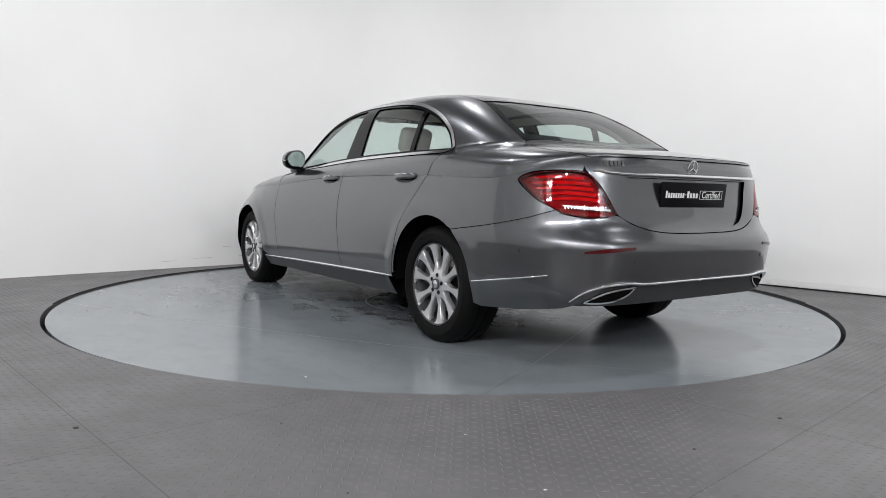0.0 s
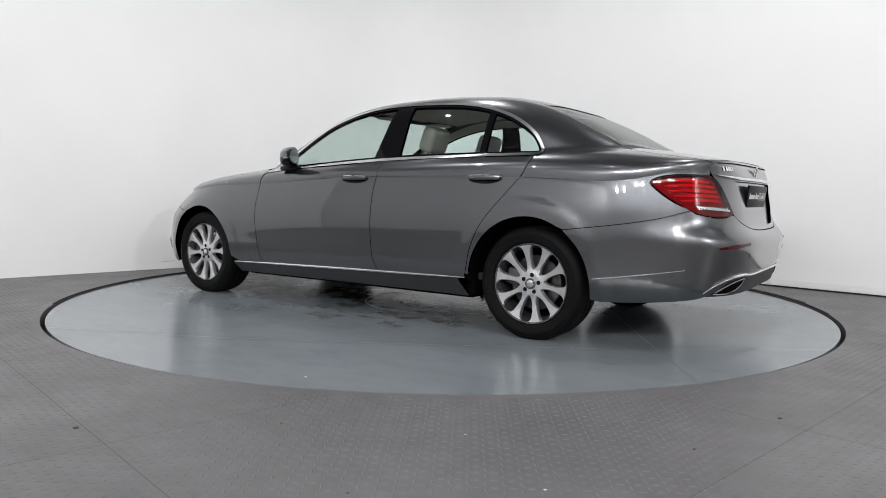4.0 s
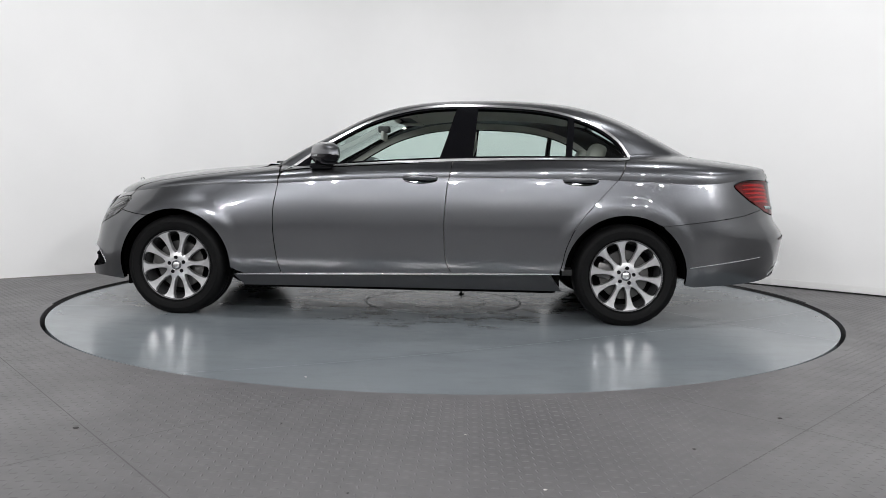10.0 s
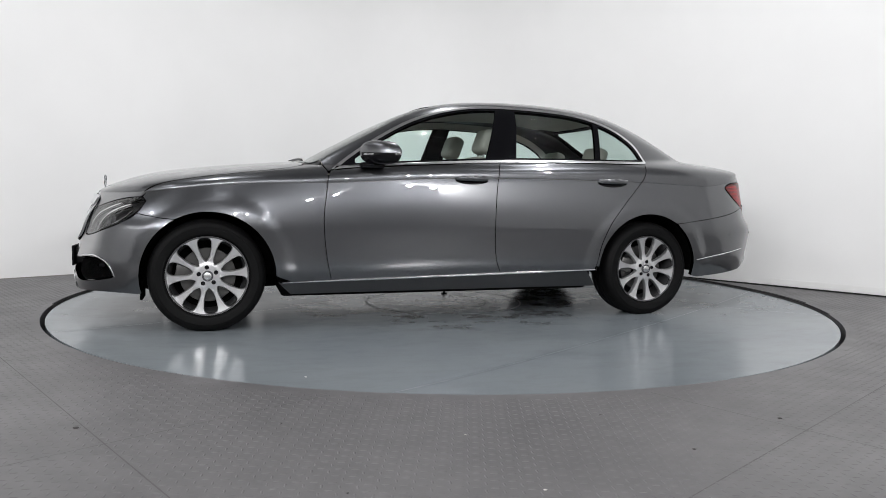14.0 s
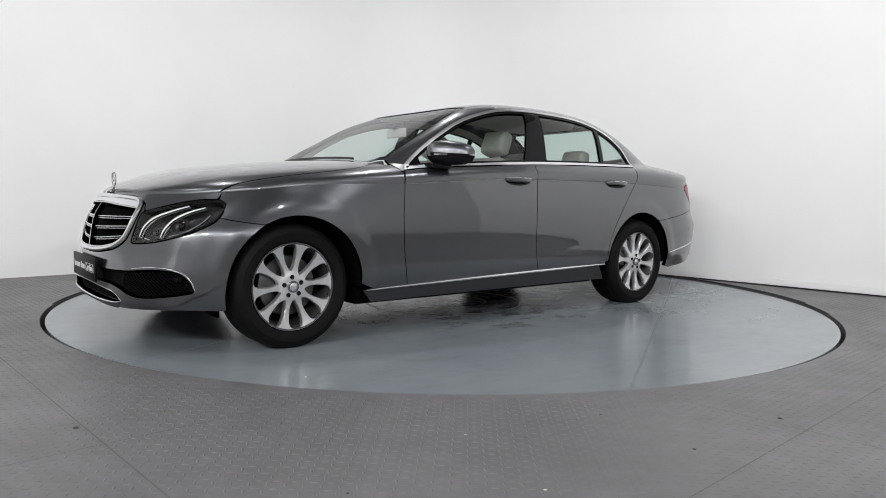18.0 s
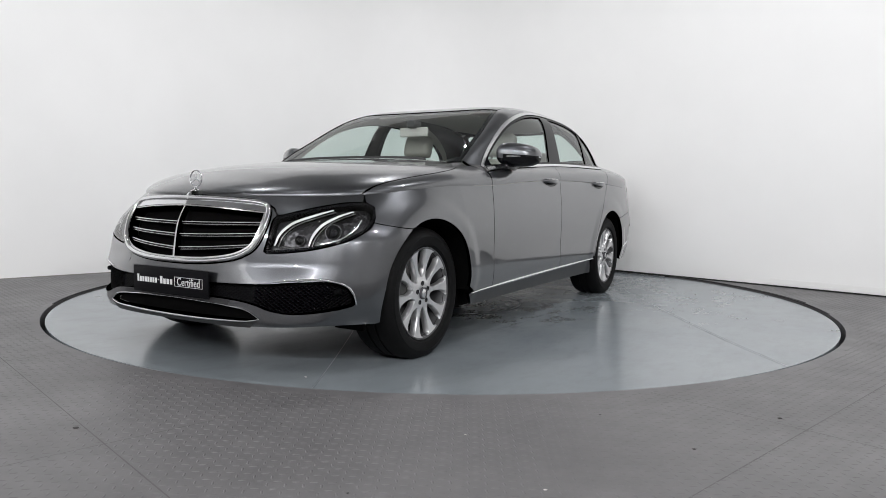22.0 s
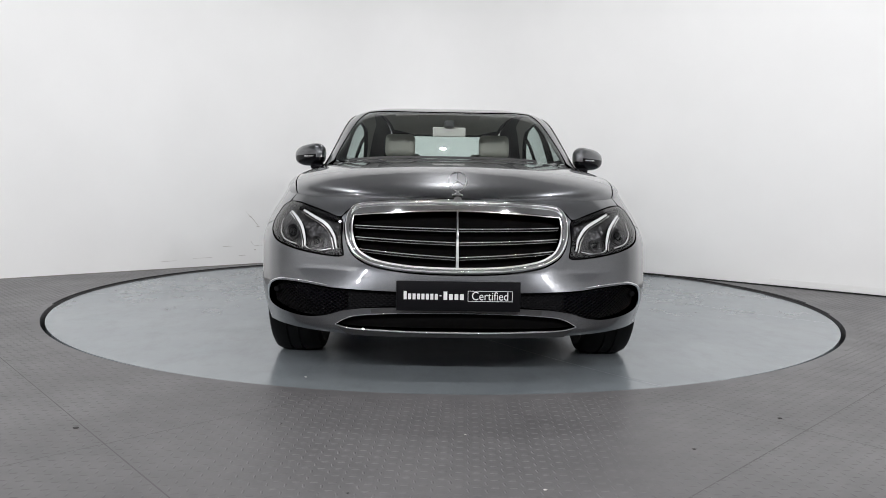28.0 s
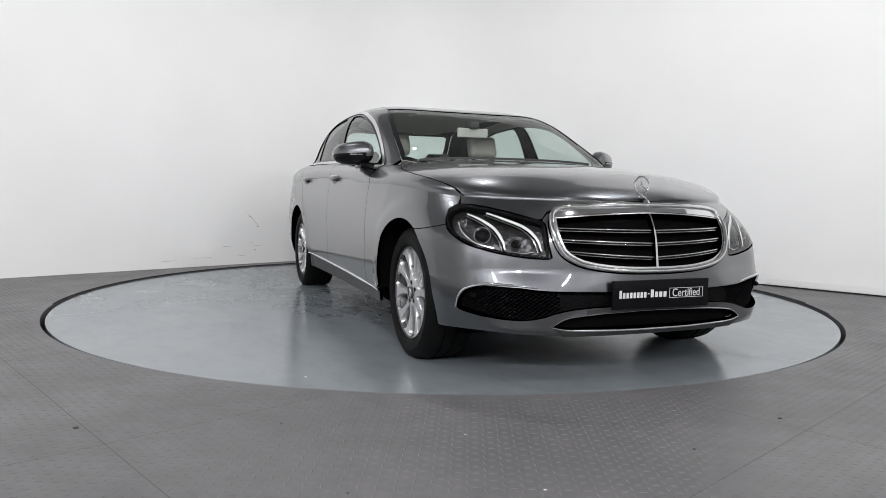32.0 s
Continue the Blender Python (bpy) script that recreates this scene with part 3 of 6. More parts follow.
HEAD = smooth_curve([(0.468, 0.566), (0.489, 0.632), (0.512, 0.695), (0.530, 0.715), (0.60, 0.733), (0.66, 0.748), (0.75, 0.766), (0.83, 0.777), (0.915, 0.780), (0.962, 0.757), (0.966, 0.712), (0.930, 0.664),
                     (0.842, 0.620), (0.735, 0.590), (0.64, 0.571), (0.553, 0.560), (0.484, 0.556)], 4, True)
TAIL = smooth_curve([(5.056, 0.903), (5.117, 0.929), (5.230, 0.941), (5.395, 0.936), (5.465, 0.875), (5.517, 0.797), (5.548, 0.742), (5.470, 0.729), (5.386, 0.729), (5.282, 0.748), (5.178, 0.803), (5.108, 0.853)], 4, True)
GRILLE_H = [(0.0, 0.490), (0.12, 0.492), (0.22, 0.499), (0.32, 0.515), (0.38, 0.537), (0.428, 0.572), (0.470, 0.640), (0.496, 0.700), (0.502, 0.746), (0.474, 0.776), (0.36, 0.789), (0.18, 0.795), (0.0, 0.797)]
GRILLE = smooth_curve([*GRILLE_H, *[(-a, b) for a, b in GRILLE_H[1:-1][::-1]]], 4, True)
OPEN_H = [(0.0, 0.352), (0.20, 0.350), (0.36, 0.342), (0.456, 0.325), (0.526, 0.304), (0.62, 0.293), (0.735, 0.300), (0.85, 0.315), (0.902, 0.331), (0.885, 0.375), (0.845, 0.414), (0.752, 0.437), (0.60, 0.432),
          (0.474, 0.420), (0.24, 0.416), (0.0, 0.415)]
OPENING = smooth_curve([*OPEN_H, *[(-a, b) for a, b in OPEN_H[1:-1][::-1]]], 3, True)
SLOT_H = [(0.0, 0.247), (0.15, 0.248), (0.30, 0.251), (0.42, 0.257), (0.482, 0.266), (0.462, 0.283), (0.42, 0.300), (0.36, 0.312), (0.22, 0.323), (0.0, 0.328)]
SLOT = smooth_curve([*SLOT_H, *[(-a, b) for a, b in SLOT_H[1:-1][::-1]]], 3, True)


# ---- painted panels ----
def bumper_front():
    bottom = [(0.0, 0.226), (0.3, 0.228), (0.55, 0.234), (0.78, 0.241), (0.95, 0.236), (1.02, 0.232)]
    ar = low_xz([q for q in arch(ARCH_F, -17, 62) if q[1] > 0.232])
    ar = [q for q in ar if q[1] < 0.655]
    lamp = [q for q in smooth_curve([(0.962, 0.688), (0.936, 0.659), (0.846, 0.613), (0.737, 0.583), (0.64, 0.564), (0.553, 0.553), (0.484, 0.549), (0.464, 0.555), (0.461, 0.567), (0.483, 0.635), (0.506, 0.697), (0.523, 0.716), (0.516, 0.735)], 4)]
    gr = [(a, b) for a, b in smooth_curve([(0.508, 0.749), (0.502, 0.700), (0.474, 0.637), (0.432, 0.567), (0.384, 0.532), (0.323, 0.510), (0.221, 0.494), (0.12, 0.487), (0.0, 0.485)], 4)]
    half = [*smooth_curve(bottom, 4), *ar, *[tuple(q) for q in seam_bump_f[::-1]], *lamp[1:], *gr]
    poly = half + [(-a, b) for a, b in half[1:-1][::-1]]
    return panel("front_bumper", [(lower, [poly, OPENING, SLOT])], m_paint, car, "grey painted front bumper with black intakes", 0.028, depth=0.03)


bumper_front()


def hood():
    edge = smooth_curve([(1.818, 0.748), (1.65, 0.782), (1.45, 0.806), (1.25, 0.814), (1.06, 0.796), (0.940, 0.752), (0.905, 0.70)], 5)
    rear = smooth_curve([(0.905, 0.70), (0.955, 0.45), (0.98, 0.2), (0.985, 0.0)], 6)[1:]
    left = up_xy(edge) + up_xy(rear)
    xs = [x for x in np.linspace(X_MAX - 0.003, 1.826, 26)]
    front = [(x, 0.004) for x in xs]
    half = front + left
    poly = half + [(x, math.pi - a) for x, a in half[::-1] if a < HALF - 1e-4]
    low_l = [(0.0, 0.8005), (0.3, 0.797), (0.44, 0.786), (0.514, 0.754), (0.532, 0.721), (0.60, 0.737), (0.66, 0.752), (0.75, 0.770), (0.83, 0.781), (0.905, 0.7835)]
    cr = crease_run(0.909, 0.0, 24)
    h2 = smooth_curve(low_l, 3) + cr
    lp = h2 + [(-a, b) for a, b in h2[::-1] if a > 1e-4]
    return panel("hood", [(upper, [poly]), (lower, [lp])], m_paint, car, "long grey painted hood with a chrome ornament", 0.03)



hood_top = hood()
# the rolled front edge of the hood, under its fold
_e = np.linspace(-0.90, 0.90, 60)
_ez = crease_z(np.abs(_e))
panel("hood_lip", [(lower, [[(a, b + 0.003) for a, b in zip(_e, _ez)] + [(a, b - 0.014) for a, b in zip(_e[::-1], _ez[::-1])]])], m_paint, hood_top, "", 0.02, -0.0035, 0.0)


def fender_front(mm):
    a = [q for q in arch(ARCH_F, 180, 60) if q[1] > sill_z(1.06)]
    ar = low_xz(a)
    ar = [q for q in ar if not (q[0] < 1.3 and q[1] < 0.6615)]
    bot = low_xz(line((0.762, sill_z(0.762)), (1.070, sill_z(1.070)), 4))
    poly = low_xz(seam_a[::-1]) + bot[:1] + bot + ar + [(a_, b_ + 0.004) for a_, b_ in seam_bump_f[::-1]] + [(0.971, 0.712), (0.967, 0.760), (0.919, 0.7835)] + crease_run(0.9135, s_of_x(0.785, 0.876), 24)
    edge = smooth_curve([(0.80, 0.790), (0.87, 0.745), (0.935, 0.759), (1.057, 0.802), (1.25, 0.820), (1.45, 0.812), (1.65, 0.788), (1.812, 0.755)], 5)
    up = up_xy(edge) + [(1.814, 0.004)] + crease_run_up(1.812, 0.786, 24) + up_xz([(0.783, 0.90), (0.778, 0.945)])
    return panel("front_fender", [(lower, [poly]), (upper, [up])], m_paint, car, "", 0.03, mirror=mm)


both(fender_front)


def doors(mm):
    d = panel("front_door", [
        (lower, [low_xz(shift(seam_a, -2 * G)) + crease_run(s_of_x(0.778, 0.88), s_of_x(-0.327, 0.93), 24) + low_xz(shift(seam_b, G)[::-1]) + low_xz(line((-0.358, sill_z(-0.36)), (0.752, sill_z(0.752)), 10))]),
        (upper, [crease_run_up(-0.327, 0.778, 20) + up_xz([(0.776, 0.90), (0.768, 0.930), (0.757, 0.956)]) + up_xz([(x, z - 0.004) for x, z in smooth_curve([(0.757, 0.960), (0.57, 0.980), (0.198, 1.005), (-0.28, 1.033), (-0.347, 1.036)], 4)])])],
        m_paint, car, "", 0.035, mirror=mm)
    sg = -1 if mm else 1
    e = panel("rear_door", [
        (lower, [low_xz(shift(seam_b, -G)) + crease_run(s_of_x(-0.333, 0.93), s_of_x(-1.395, 0.927), 24) + low_xz(shift(seam_c, G)[::-1]) + low_xz(line((-1.035, sill_z(-1.035)), (-0.365, sill_z(-0.365)), 8))]),
        (upper, [crease_run_up(-1.395, -0.333, 20) + up_xz([(-0.340, 0.98), (-0.353, 1.032)]) + up_xz([(x, z - 0.004) for x, z in smooth_curve([(-0.353, 1.036), (-0.715, 1.046), (-1.075, 1.051), (-1.394, 1.053), (-1.452, 1.052)], 4)]) + up_xz([(-1.43, 0.99), (-1.412, 0.95)])])],
        m_paint, car, "", 0.035, mirror=mm)
    return d, e


DOORS = [doors(False), doors(True)]

WS_SIDE = smooth_curve([(0.80, 0.715), (0.62, 0.690), (0.45, 0.664), (0.25, 0.625), (0.06, 0.575)], 5)
BL_SIDE = smooth_curve([(-1.37, 0.49), (-1.50, 0.525), (-1.63, 0.563), (-1.76, 0.585), (-1.87, 0.600)], 5)


def body_side(mm):
    # pillars, roof rail and rear quarter in one pressing
    dl = [tuple(q) for q in DLO]
    ws = [(x, y + 0.004) for x, y in WS_SIDE]
    roof = line((0.055, 0.578), (-1.37, 0.497), 24)
    bl = [(x, y + 0.004) for x, y in BL_SIDE]
    deck = smooth_curve([(-1.88, 0.606), (-1.96, 0.650), (-2.1, 0.706), (-2.25, 0.716), (-2.33, 0.700), (-2.368, 0.676)], 4)
    top = up_xy(ws) + up_xy(roof[1:]) + up_xy(bl[1:]) + up_xy(deck)
    cr = crease_run_up(-2.385, -1.402, 30)
    door = up_xz([(-1.418, 0.95), (-1.436, 0.99), (-1.458, 1.045)])
    ring = up_xz([q for q in dl[N_LOW + 1:]])
    base = up_xz([(0.757, 0.958), (0.776, 0.955)])
    poly = top + cr + door + ring + base
    ar = low_xz([q for q in arch(ARCH_R, 0, 180, 48) if q[1] > (0.645 if q[0] < ARCH_R[0] else 0.335)])
    tl = [(5.262, 0.760), (5.178, 0.795), (5.104, 0.846), (5.048, 0.902), (5.112, 0.935), (5.230, 0.947), (5.38, 0.943)]
    lw = [(a_, b_ + 0.004) for a_, b_ in seam_bump_r] + smooth_curve(tl, 3)[1:] + [(5.392, 0.985)] + crease_run(5.372, s_of_x(-1.402, 0.927), 40) + low_xz([q for q in shift(seam_c, -G)[::-1] if q[1] > 0.335]) + ar
    return panel("body_side_panel", [(upper, [poly]), (lower, [lw])], m_paint, car, "", 0.032, mirror=mm)


both(body_side)


def roof_panel():
    l = up_xy(line((0.052, 0.572), (-1.365, 0.492), 24)) + up_xy(smooth_curve([(-1.368, 0.485), (-1.392, 0.3), (-1.40, 0.0)], 6))
    f = up_xy(smooth_curve([(0.105, 0.0), (0.10, 0.3), (0.055, 0.565)], 6))
    half = f + l
    poly = half + [(x, math.pi - a) for x, a in half[::-1] if a < HALF - 1e-4]
    return panel("roof", [(upper, [poly])], m_paint, car, "", 0.04)


roof_panel()


REC_H = [(5.615, 0.917), (5.640, 0.860), (5.668, 0.790), (5.705, 0.725), (5.76, 0.692), (5.86, 0.678), (SMAX, 0.675)]
RECESS = smooth_curve(REC_H, 4) + [(2 * SMAX - a, b) for a, b in smooth_curve(REC_H, 4)[::-1][1:]]


def trunk_lid():
    side = smooth_curve([(-1.935, 0.60), (-1.97, 0.645), (-2.1, 0.700), (-2.25, 0.710), (-2.33, 0.694), (-2.372, 0.668)], 4)
    front = smooth_curve([(-1.985, 0.0), (-1.975, 0.3), (-1.935, 0.60)], 6)[:-1]
    rear = [(x, 0.004) for x in np.linspace(-2.39, X_MIN + 0.002, 30)]
    half = up_xy(front) + up_xy(side) + rear
    poly = half + [(x, math.pi - a) for x, a in half[::-1] if a < HALF - 1e-4]
    lo_l = [(5.378, 0.985), (5.400, 0.942), (5.470, 0.878), (5.523, 0.797), (5.556, 0.742), (5.62, 0.705), (5.72, 0.672), (5.86, 0.656), (SMAX, 0.652)]
    h2 = crease_run(SMAX, 5.366, 30) + smooth_curve(lo_l, 4)
    lp = h2 + [(2 * SMAX - a, b) for a, b in h2[::-1] if a < SMAX - 1e-4]
    return panel("trunk_lid", [(upper, [poly]), (lower, [lp, RECESS])], m_paint, car, "grey painted trunk lid with a chrome bar", 0.03)


lid = trunk_lid()


def bumper_rear():
    top = [(a, b) for a, b in seam_bump_r] + smooth_curve([(5.282, 0.741), (5.386, 0.722), (5.470, 0.722), (5.552, 0.735), (5.618, 0.700), (5.72, 0.667), (5.86, 0.651), (SMAX, 0.647)], 4)
    ar = low_xz([q for q in arch(ARCH_R, 130, 188, 20) if 0.262 < q[1] < 0.640])
    bot = [(4.79, 0.258), (5.0, 0.272), (5.2, 0.293), (5.30, 0.312), (5.40, 0.36), (5.46, 0.405), (5.56, 0.418), (5.75, 0.420), (SMAX, 0.420)]
    half = smooth_curve(bot, 4)[::-1] + ar[::-1] + top
    poly = half + [(2 * SMAX - a, b) for a, b in half[1:-1][::-1]]
    return panel("rear_bumper", [(lower, [poly])], m_paint, car, "grey painted rear bumper with red reflectors", 0.028, depth=0.03)


bumper_rear()


def sill(mm):
    top = line((1.070, sill_z(1.070) - 0.004), (-1.052, sill_z(-1.052) - 0.004), 30)
    bot = line((-1.062, 0.212), (1.072, 0.212), 30)
    return panel("sill", [(lower, [low_xz(top + bot)])], m_sill, car, "sill skirt darkened for the shade under the doors", 0.035, mirror=mm)


both(sill)


# ---- glass and its trim ----
def windows(mm):
    chrome_in = inset(DLO, 0.017)
    up_ring = lambda pts: up_xz([tuple(q) for q in pts])
    panel("window_trim", [(upper, [up_ring(DLO), up_ring(chrome_in)])], m_dlo, car, "chrome window surround", 0.03, 0.004, 0.012, mirror=mm)
    frame_out = inset(DLO, 0.018)

    def cut(x0b, x0t, x1b, x1t):
        """The part of the opening between two slanted edges (front first), inside its frame."""
        inner = np.array(inset(DLO, 0.030))
        zb, zt = 1.03, 1.38
        f0 = lambda z: x0b + (x0t - x0b) * (z - zb) / (zt - zb)
        f1 = lambda z: x1b + (x1t - x1b) * (z - zb) / (zt - zb)
        out = []
        n = len(inner)
        fine = np.concatenate([inner[i] + (inner[(i + 1) % n] - inner[i]) * np.linspace(0, 1, 8, endpoint=False)[:, None] for i in range(n)])
        return [tuple(q) for q in fine if f1(q[1]) < q[0] < f0(q[1])]
    gl = [cut(0.60, 0.62, -0.262, -0.366), cut(-0.463, -0.500, -1.072, -1.098), cut(-1.108, -1.134, -2, -2)]
    panel("window_frame", [(upper, [up_ring(frame_out), *[up_ring(g) for g in gl]])], m_gloss, car, "gloss black pillar trim", 0.04, 0.0, 0.02, mirror=mm)
    for g in gl:
        ob = panel("side_window", [(upper, [up_ring(inset(g, -0.004))])], m_glass, car, "green tinted side glass", 0.06, -0.006, 0.0, mirror=mm)
        ob.visible_shadow = False


both(windows)


def sym(half):
    return half + [(x, math.pi - a) for x, a in half[::-1] if a < HALF - 1e-4]


ws_bot = smooth_curve([(0.945, 0.0), (0.925, 0.3), (0.87, 0.58), (0.80, 0.710)], 6)
ws_top = smooth_curve([(0.058, 0.570), (0.095, 0.3), (0.10, 0.0)], 6)
ws_half = up_xy(ws_bot) + up_xy(WS_SIDE[1:-1]) + up_xy(ws_top)
ob = panel("windscreen", [(upper, [sym(ws_half)])], m_screen, car, "clear windscreen", 0.05, -0.004, 0.0)
ob.visible_shadow = False
# black printed border and the cowl under the screen
wsi = up_xy([(x - 0.028, y * 0.965) for x, y in ws_bot]) + up_xy([(x, y - 0.030) for x, y in WS_SIDE[2:-2]]) + up_xy([(x + 0.05, y * 0.95) for x, y in ws_top])
panel("windscreen_border", [(upper, [sym(ws_half), sym(wsi)])], m_gloss, car, "", 0.05, -0.007, 0.0)
cowl = up_xy(smooth_curve([(0.985, 0.0), (0.96, 0.45), (0.925, 0.70)], 6)) + up_xy([(0.88, 0.745), (0.815, 0.735)]) + up_xy([(x + 0.004, y) for x, y in ws_bot[::-1]])
panel("cowl", [(upper, [sym(cowl)])], m_plastic, car, "black plastic cowl panel", 0.04, -0.012, 0.02)
bl_top = smooth_curve([(-1.404, 0.0), (-1.396, 0.3), (-1.374, 0.482)], 6)
bl_bot = smooth_curve([(-1.872, 0.594), (-1.93, 0.3), (-1.95, 0.0)], 6)
bl_half = up_xy(bl_top) + up_xy(BL_SIDE[1:-1]) + up_xy(bl_bot)
ob = panel("rear_window", [(upper, [sym(bl_half)])], m_glass, car, "tinted rear window", 0.05, -0.004, 0.0)
ob.visible_shadow = False
bli = up_xy([(x - 0.05, y * 0.9) for x, y in bl_top]) + up_xy([(x, y - 0.045) for x, y in BL_SIDE[3:-3]]) + up_xy([(x + 0.05, y * 0.93) for x, y in bl_bot])
panel("rear_window_border", [(upper, [sym(bl_half), sym(bli)])], m_gloss, car, "", 0.05, -0.007, 0.0)
panel("rear_cowl", [(upper, [sym(up_xy([(x - 0.003, y) for x, y in bl_bot[::-1]]) + up_xy([(-1.90, 0.612), (-1.93, 0.60)]) + up_xy([(-1.972, 0.3), (-1.982, 0.0)]))])], m_plastic, car, "", 0.04, -0.006, 0.015)


# ---- wheels ----
def wheel_parts(holder, outer, turn):
    """A wheel round its hub: the outer face looks along +y."""
    R, RIM = 0.331, 0.228
    bm = bmesh.new()
    prof = [(RIM - 0.012, -0.20), (RIM + 0.012, -0.215), (0.285, -0.232), (0.315, -0.222), (0.327, -0.200), (R, -0.165), (R, -0.140), (R - 0.007, -0.138), (R - 0.007, -0.130), (R, -0.128), (R, -0.085), (R - 0.007, -0.083),
            (R - 0.007, -0.075), (R, -0.073), (R, -0.048), (0.327, -0.020), (0.316, 0.002), (0.298, 0.012), (0.288, 0.0135), (0.286, 0.0155), (0.262, 0.014), (0.244, 0.009), (RIM + 0.012, 0.002), (RIM, -0.008), (RIM - 0.012, -0.02)]
    lathe(bm, prof, 88)
    tyre = part("tyre", bm, m_tyre, holder, "black rubber tyre")
    # tread blocks read as fine cross grooves: the sidewall letters stay plain
    bm = bmesh.new()
    lathe(bm, [(RIM + 0.004, -0.004), (RIM + 0.002, 0.001), (RIM - 0.004, 0.0), (RIM - 0.008, -0.012), (RIM - 0.016, -0.04), (RIM - 0.028, -0.12), (RIM - 0.02, -0.19), (RIM, -0.20)], 72)
    part("rim", bm, m_barrel, holder, "shaded inner rim barrel")
    # ten spokes: a dished face with ten drop-shaped windows, their edges rounded over
    drop = [(0.000, 0.0), (0.010, 0.010), (0.030, 0.0215), (0.058, 0.0300), (0.086, 0.0350), (0.110, 0.0370), (0.126, 0.0330), (0.134, 0.0230), (0.1375, 0.0100)]

    def window(k, grow):
        a = 2 * math.pi * k / 10 + turn
        r0 = 0.084 if k % 2 == 0 else 0.074
        rows = [(r0 + t * (0.2215 - r0) / 0.1375, w) for t, w in drop]
        loop = smooth_curve([*rows, *[(r, -w) for r, w in rows[:0:-1]]], 4, True)
        return [(q[0] * math.cos(a) - q[1] * math.sin(a), q[0] * math.sin(a) + q[1] * math.cos(a)) for q in inset(loop, -grow)]

    def face_y(x, z):
        r = np.hypot(x, z)
        return np.interp(r, [0.0, 0.060, 0.085, 0.12, 0.16, 0.20, 0.232], [-0.010, -0.011, -0.0165, -0.0165, -0.013, -0.008, -0.002])
    outer_loop = [(0.2315 * math.cos(a), 0.2315 * math.sin(a)) for a in np.linspace(0, 2 * math.pi, 100, endpoint=False)]
    uv, tri = fill([outer_loop, *[window(k, 0.0035) for k in range(10)]], 0.012)
    vs = [(x, float(face_y(x, z)), z) for x, z in uv]
    fs = [tuple(int(i) for i in t[::-1]) for t in tri]
    for k in range(10):
        a, b = window(k, 0.0035), window(k, 0.0)
        n, o = len(a), len(vs)
        vs += [(x, float(face_y(x, z)), z) for x, z in a] + [(x, float(face_y(x, z)) - 0.0045, z) for x, z in b] + [(x, float(face_y(x, z)) - 0.034, z) for x, z in b]
        for i in range(n):
            j = (i + 1) % n
            fs += [(o + i, o + j, o + n + j, o + n + i), (o + n + i, o + n + j, o + 2 * n + j, o + 2 * n + i)]
    bm = bmesh.new()
    bv = [bm.verts.new(v) for v in vs]
    for t in fs:
        bm.faces.new([bv[i] for i in t])
    bmesh.ops.remove_doubles(bm, verts=bm.verts, dist=0.0002)
    bmesh.ops.recalc_face_normals(bm, faces=bm.faces)
    part("spokes", bm, m_alloy, holder, "ten-spoke silver alloy wheel face")
    bm = bmesh.new()
    lathe(bm, [(0.0, -0.0115), (0.046, -0.0115), (0.058, -0.0125), (0.063, -0.018), (0.063, -0.06)], 40)
    part("hub", bm, m_alloy, holder)
    bm = bmesh.new()
    lathe(bm, [(0.0, -0.001), (0.020, -0.0015), (0.0225, -0.003)], 32)
    part("cap_disc", bm, m_satin, holder, "plain round hub cap")
    bm = bmesh.new()
    lathe(bm, [(0.0225, -0.001), (0.027, 0.0), (0.031, -0.002), (0.032, -0.013)], 32)
    part("cap_ring", bm, mat("cap_dark", (0.12, 0.12, 0.13), 0.2, 0.6), holder)
    for i in range(5):
        a = 2 * math.pi * i / 5 + turn
        bm = bmesh.new()
        lathe(bm, [(0.0, -0.0105), (0.0110, -0.0105), (0.0125, -0.0095), (0.0128, -0.02)], 16)
        bmesh.ops.translate(bm, vec=(0.050 * math.cos(a), 0, 0.050 * math.sin(a)), verts=bm.verts)
        part("wheel_bolt", bm, m_gloss, holder, "dark wheel bolt")
    bm = bmesh.new()
    lathe(bm, [(0.05, -0.082), (0.158, -0.082), (0.160, -0.085), (0.160, -0.105), (0.05, -0.108)], 56)
    part("brake_disc", bm, m_steel, holder, "grey steel brake disc")
    bm = bmesh.new()
    add_box(bm, -0.05, 0.05, -0.105, -0.045, 0.085, 0.18, 0.012)
    bmesh.ops.rotate(bm, matrix=Matrix.Rotation(radians(78 if outer > 0 else 102), 3, "Y"), verts=bm.verts)
    part("brake_caliper", bm, m_steel, holder)
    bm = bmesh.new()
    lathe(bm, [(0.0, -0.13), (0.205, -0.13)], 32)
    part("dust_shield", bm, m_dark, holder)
    return tyre


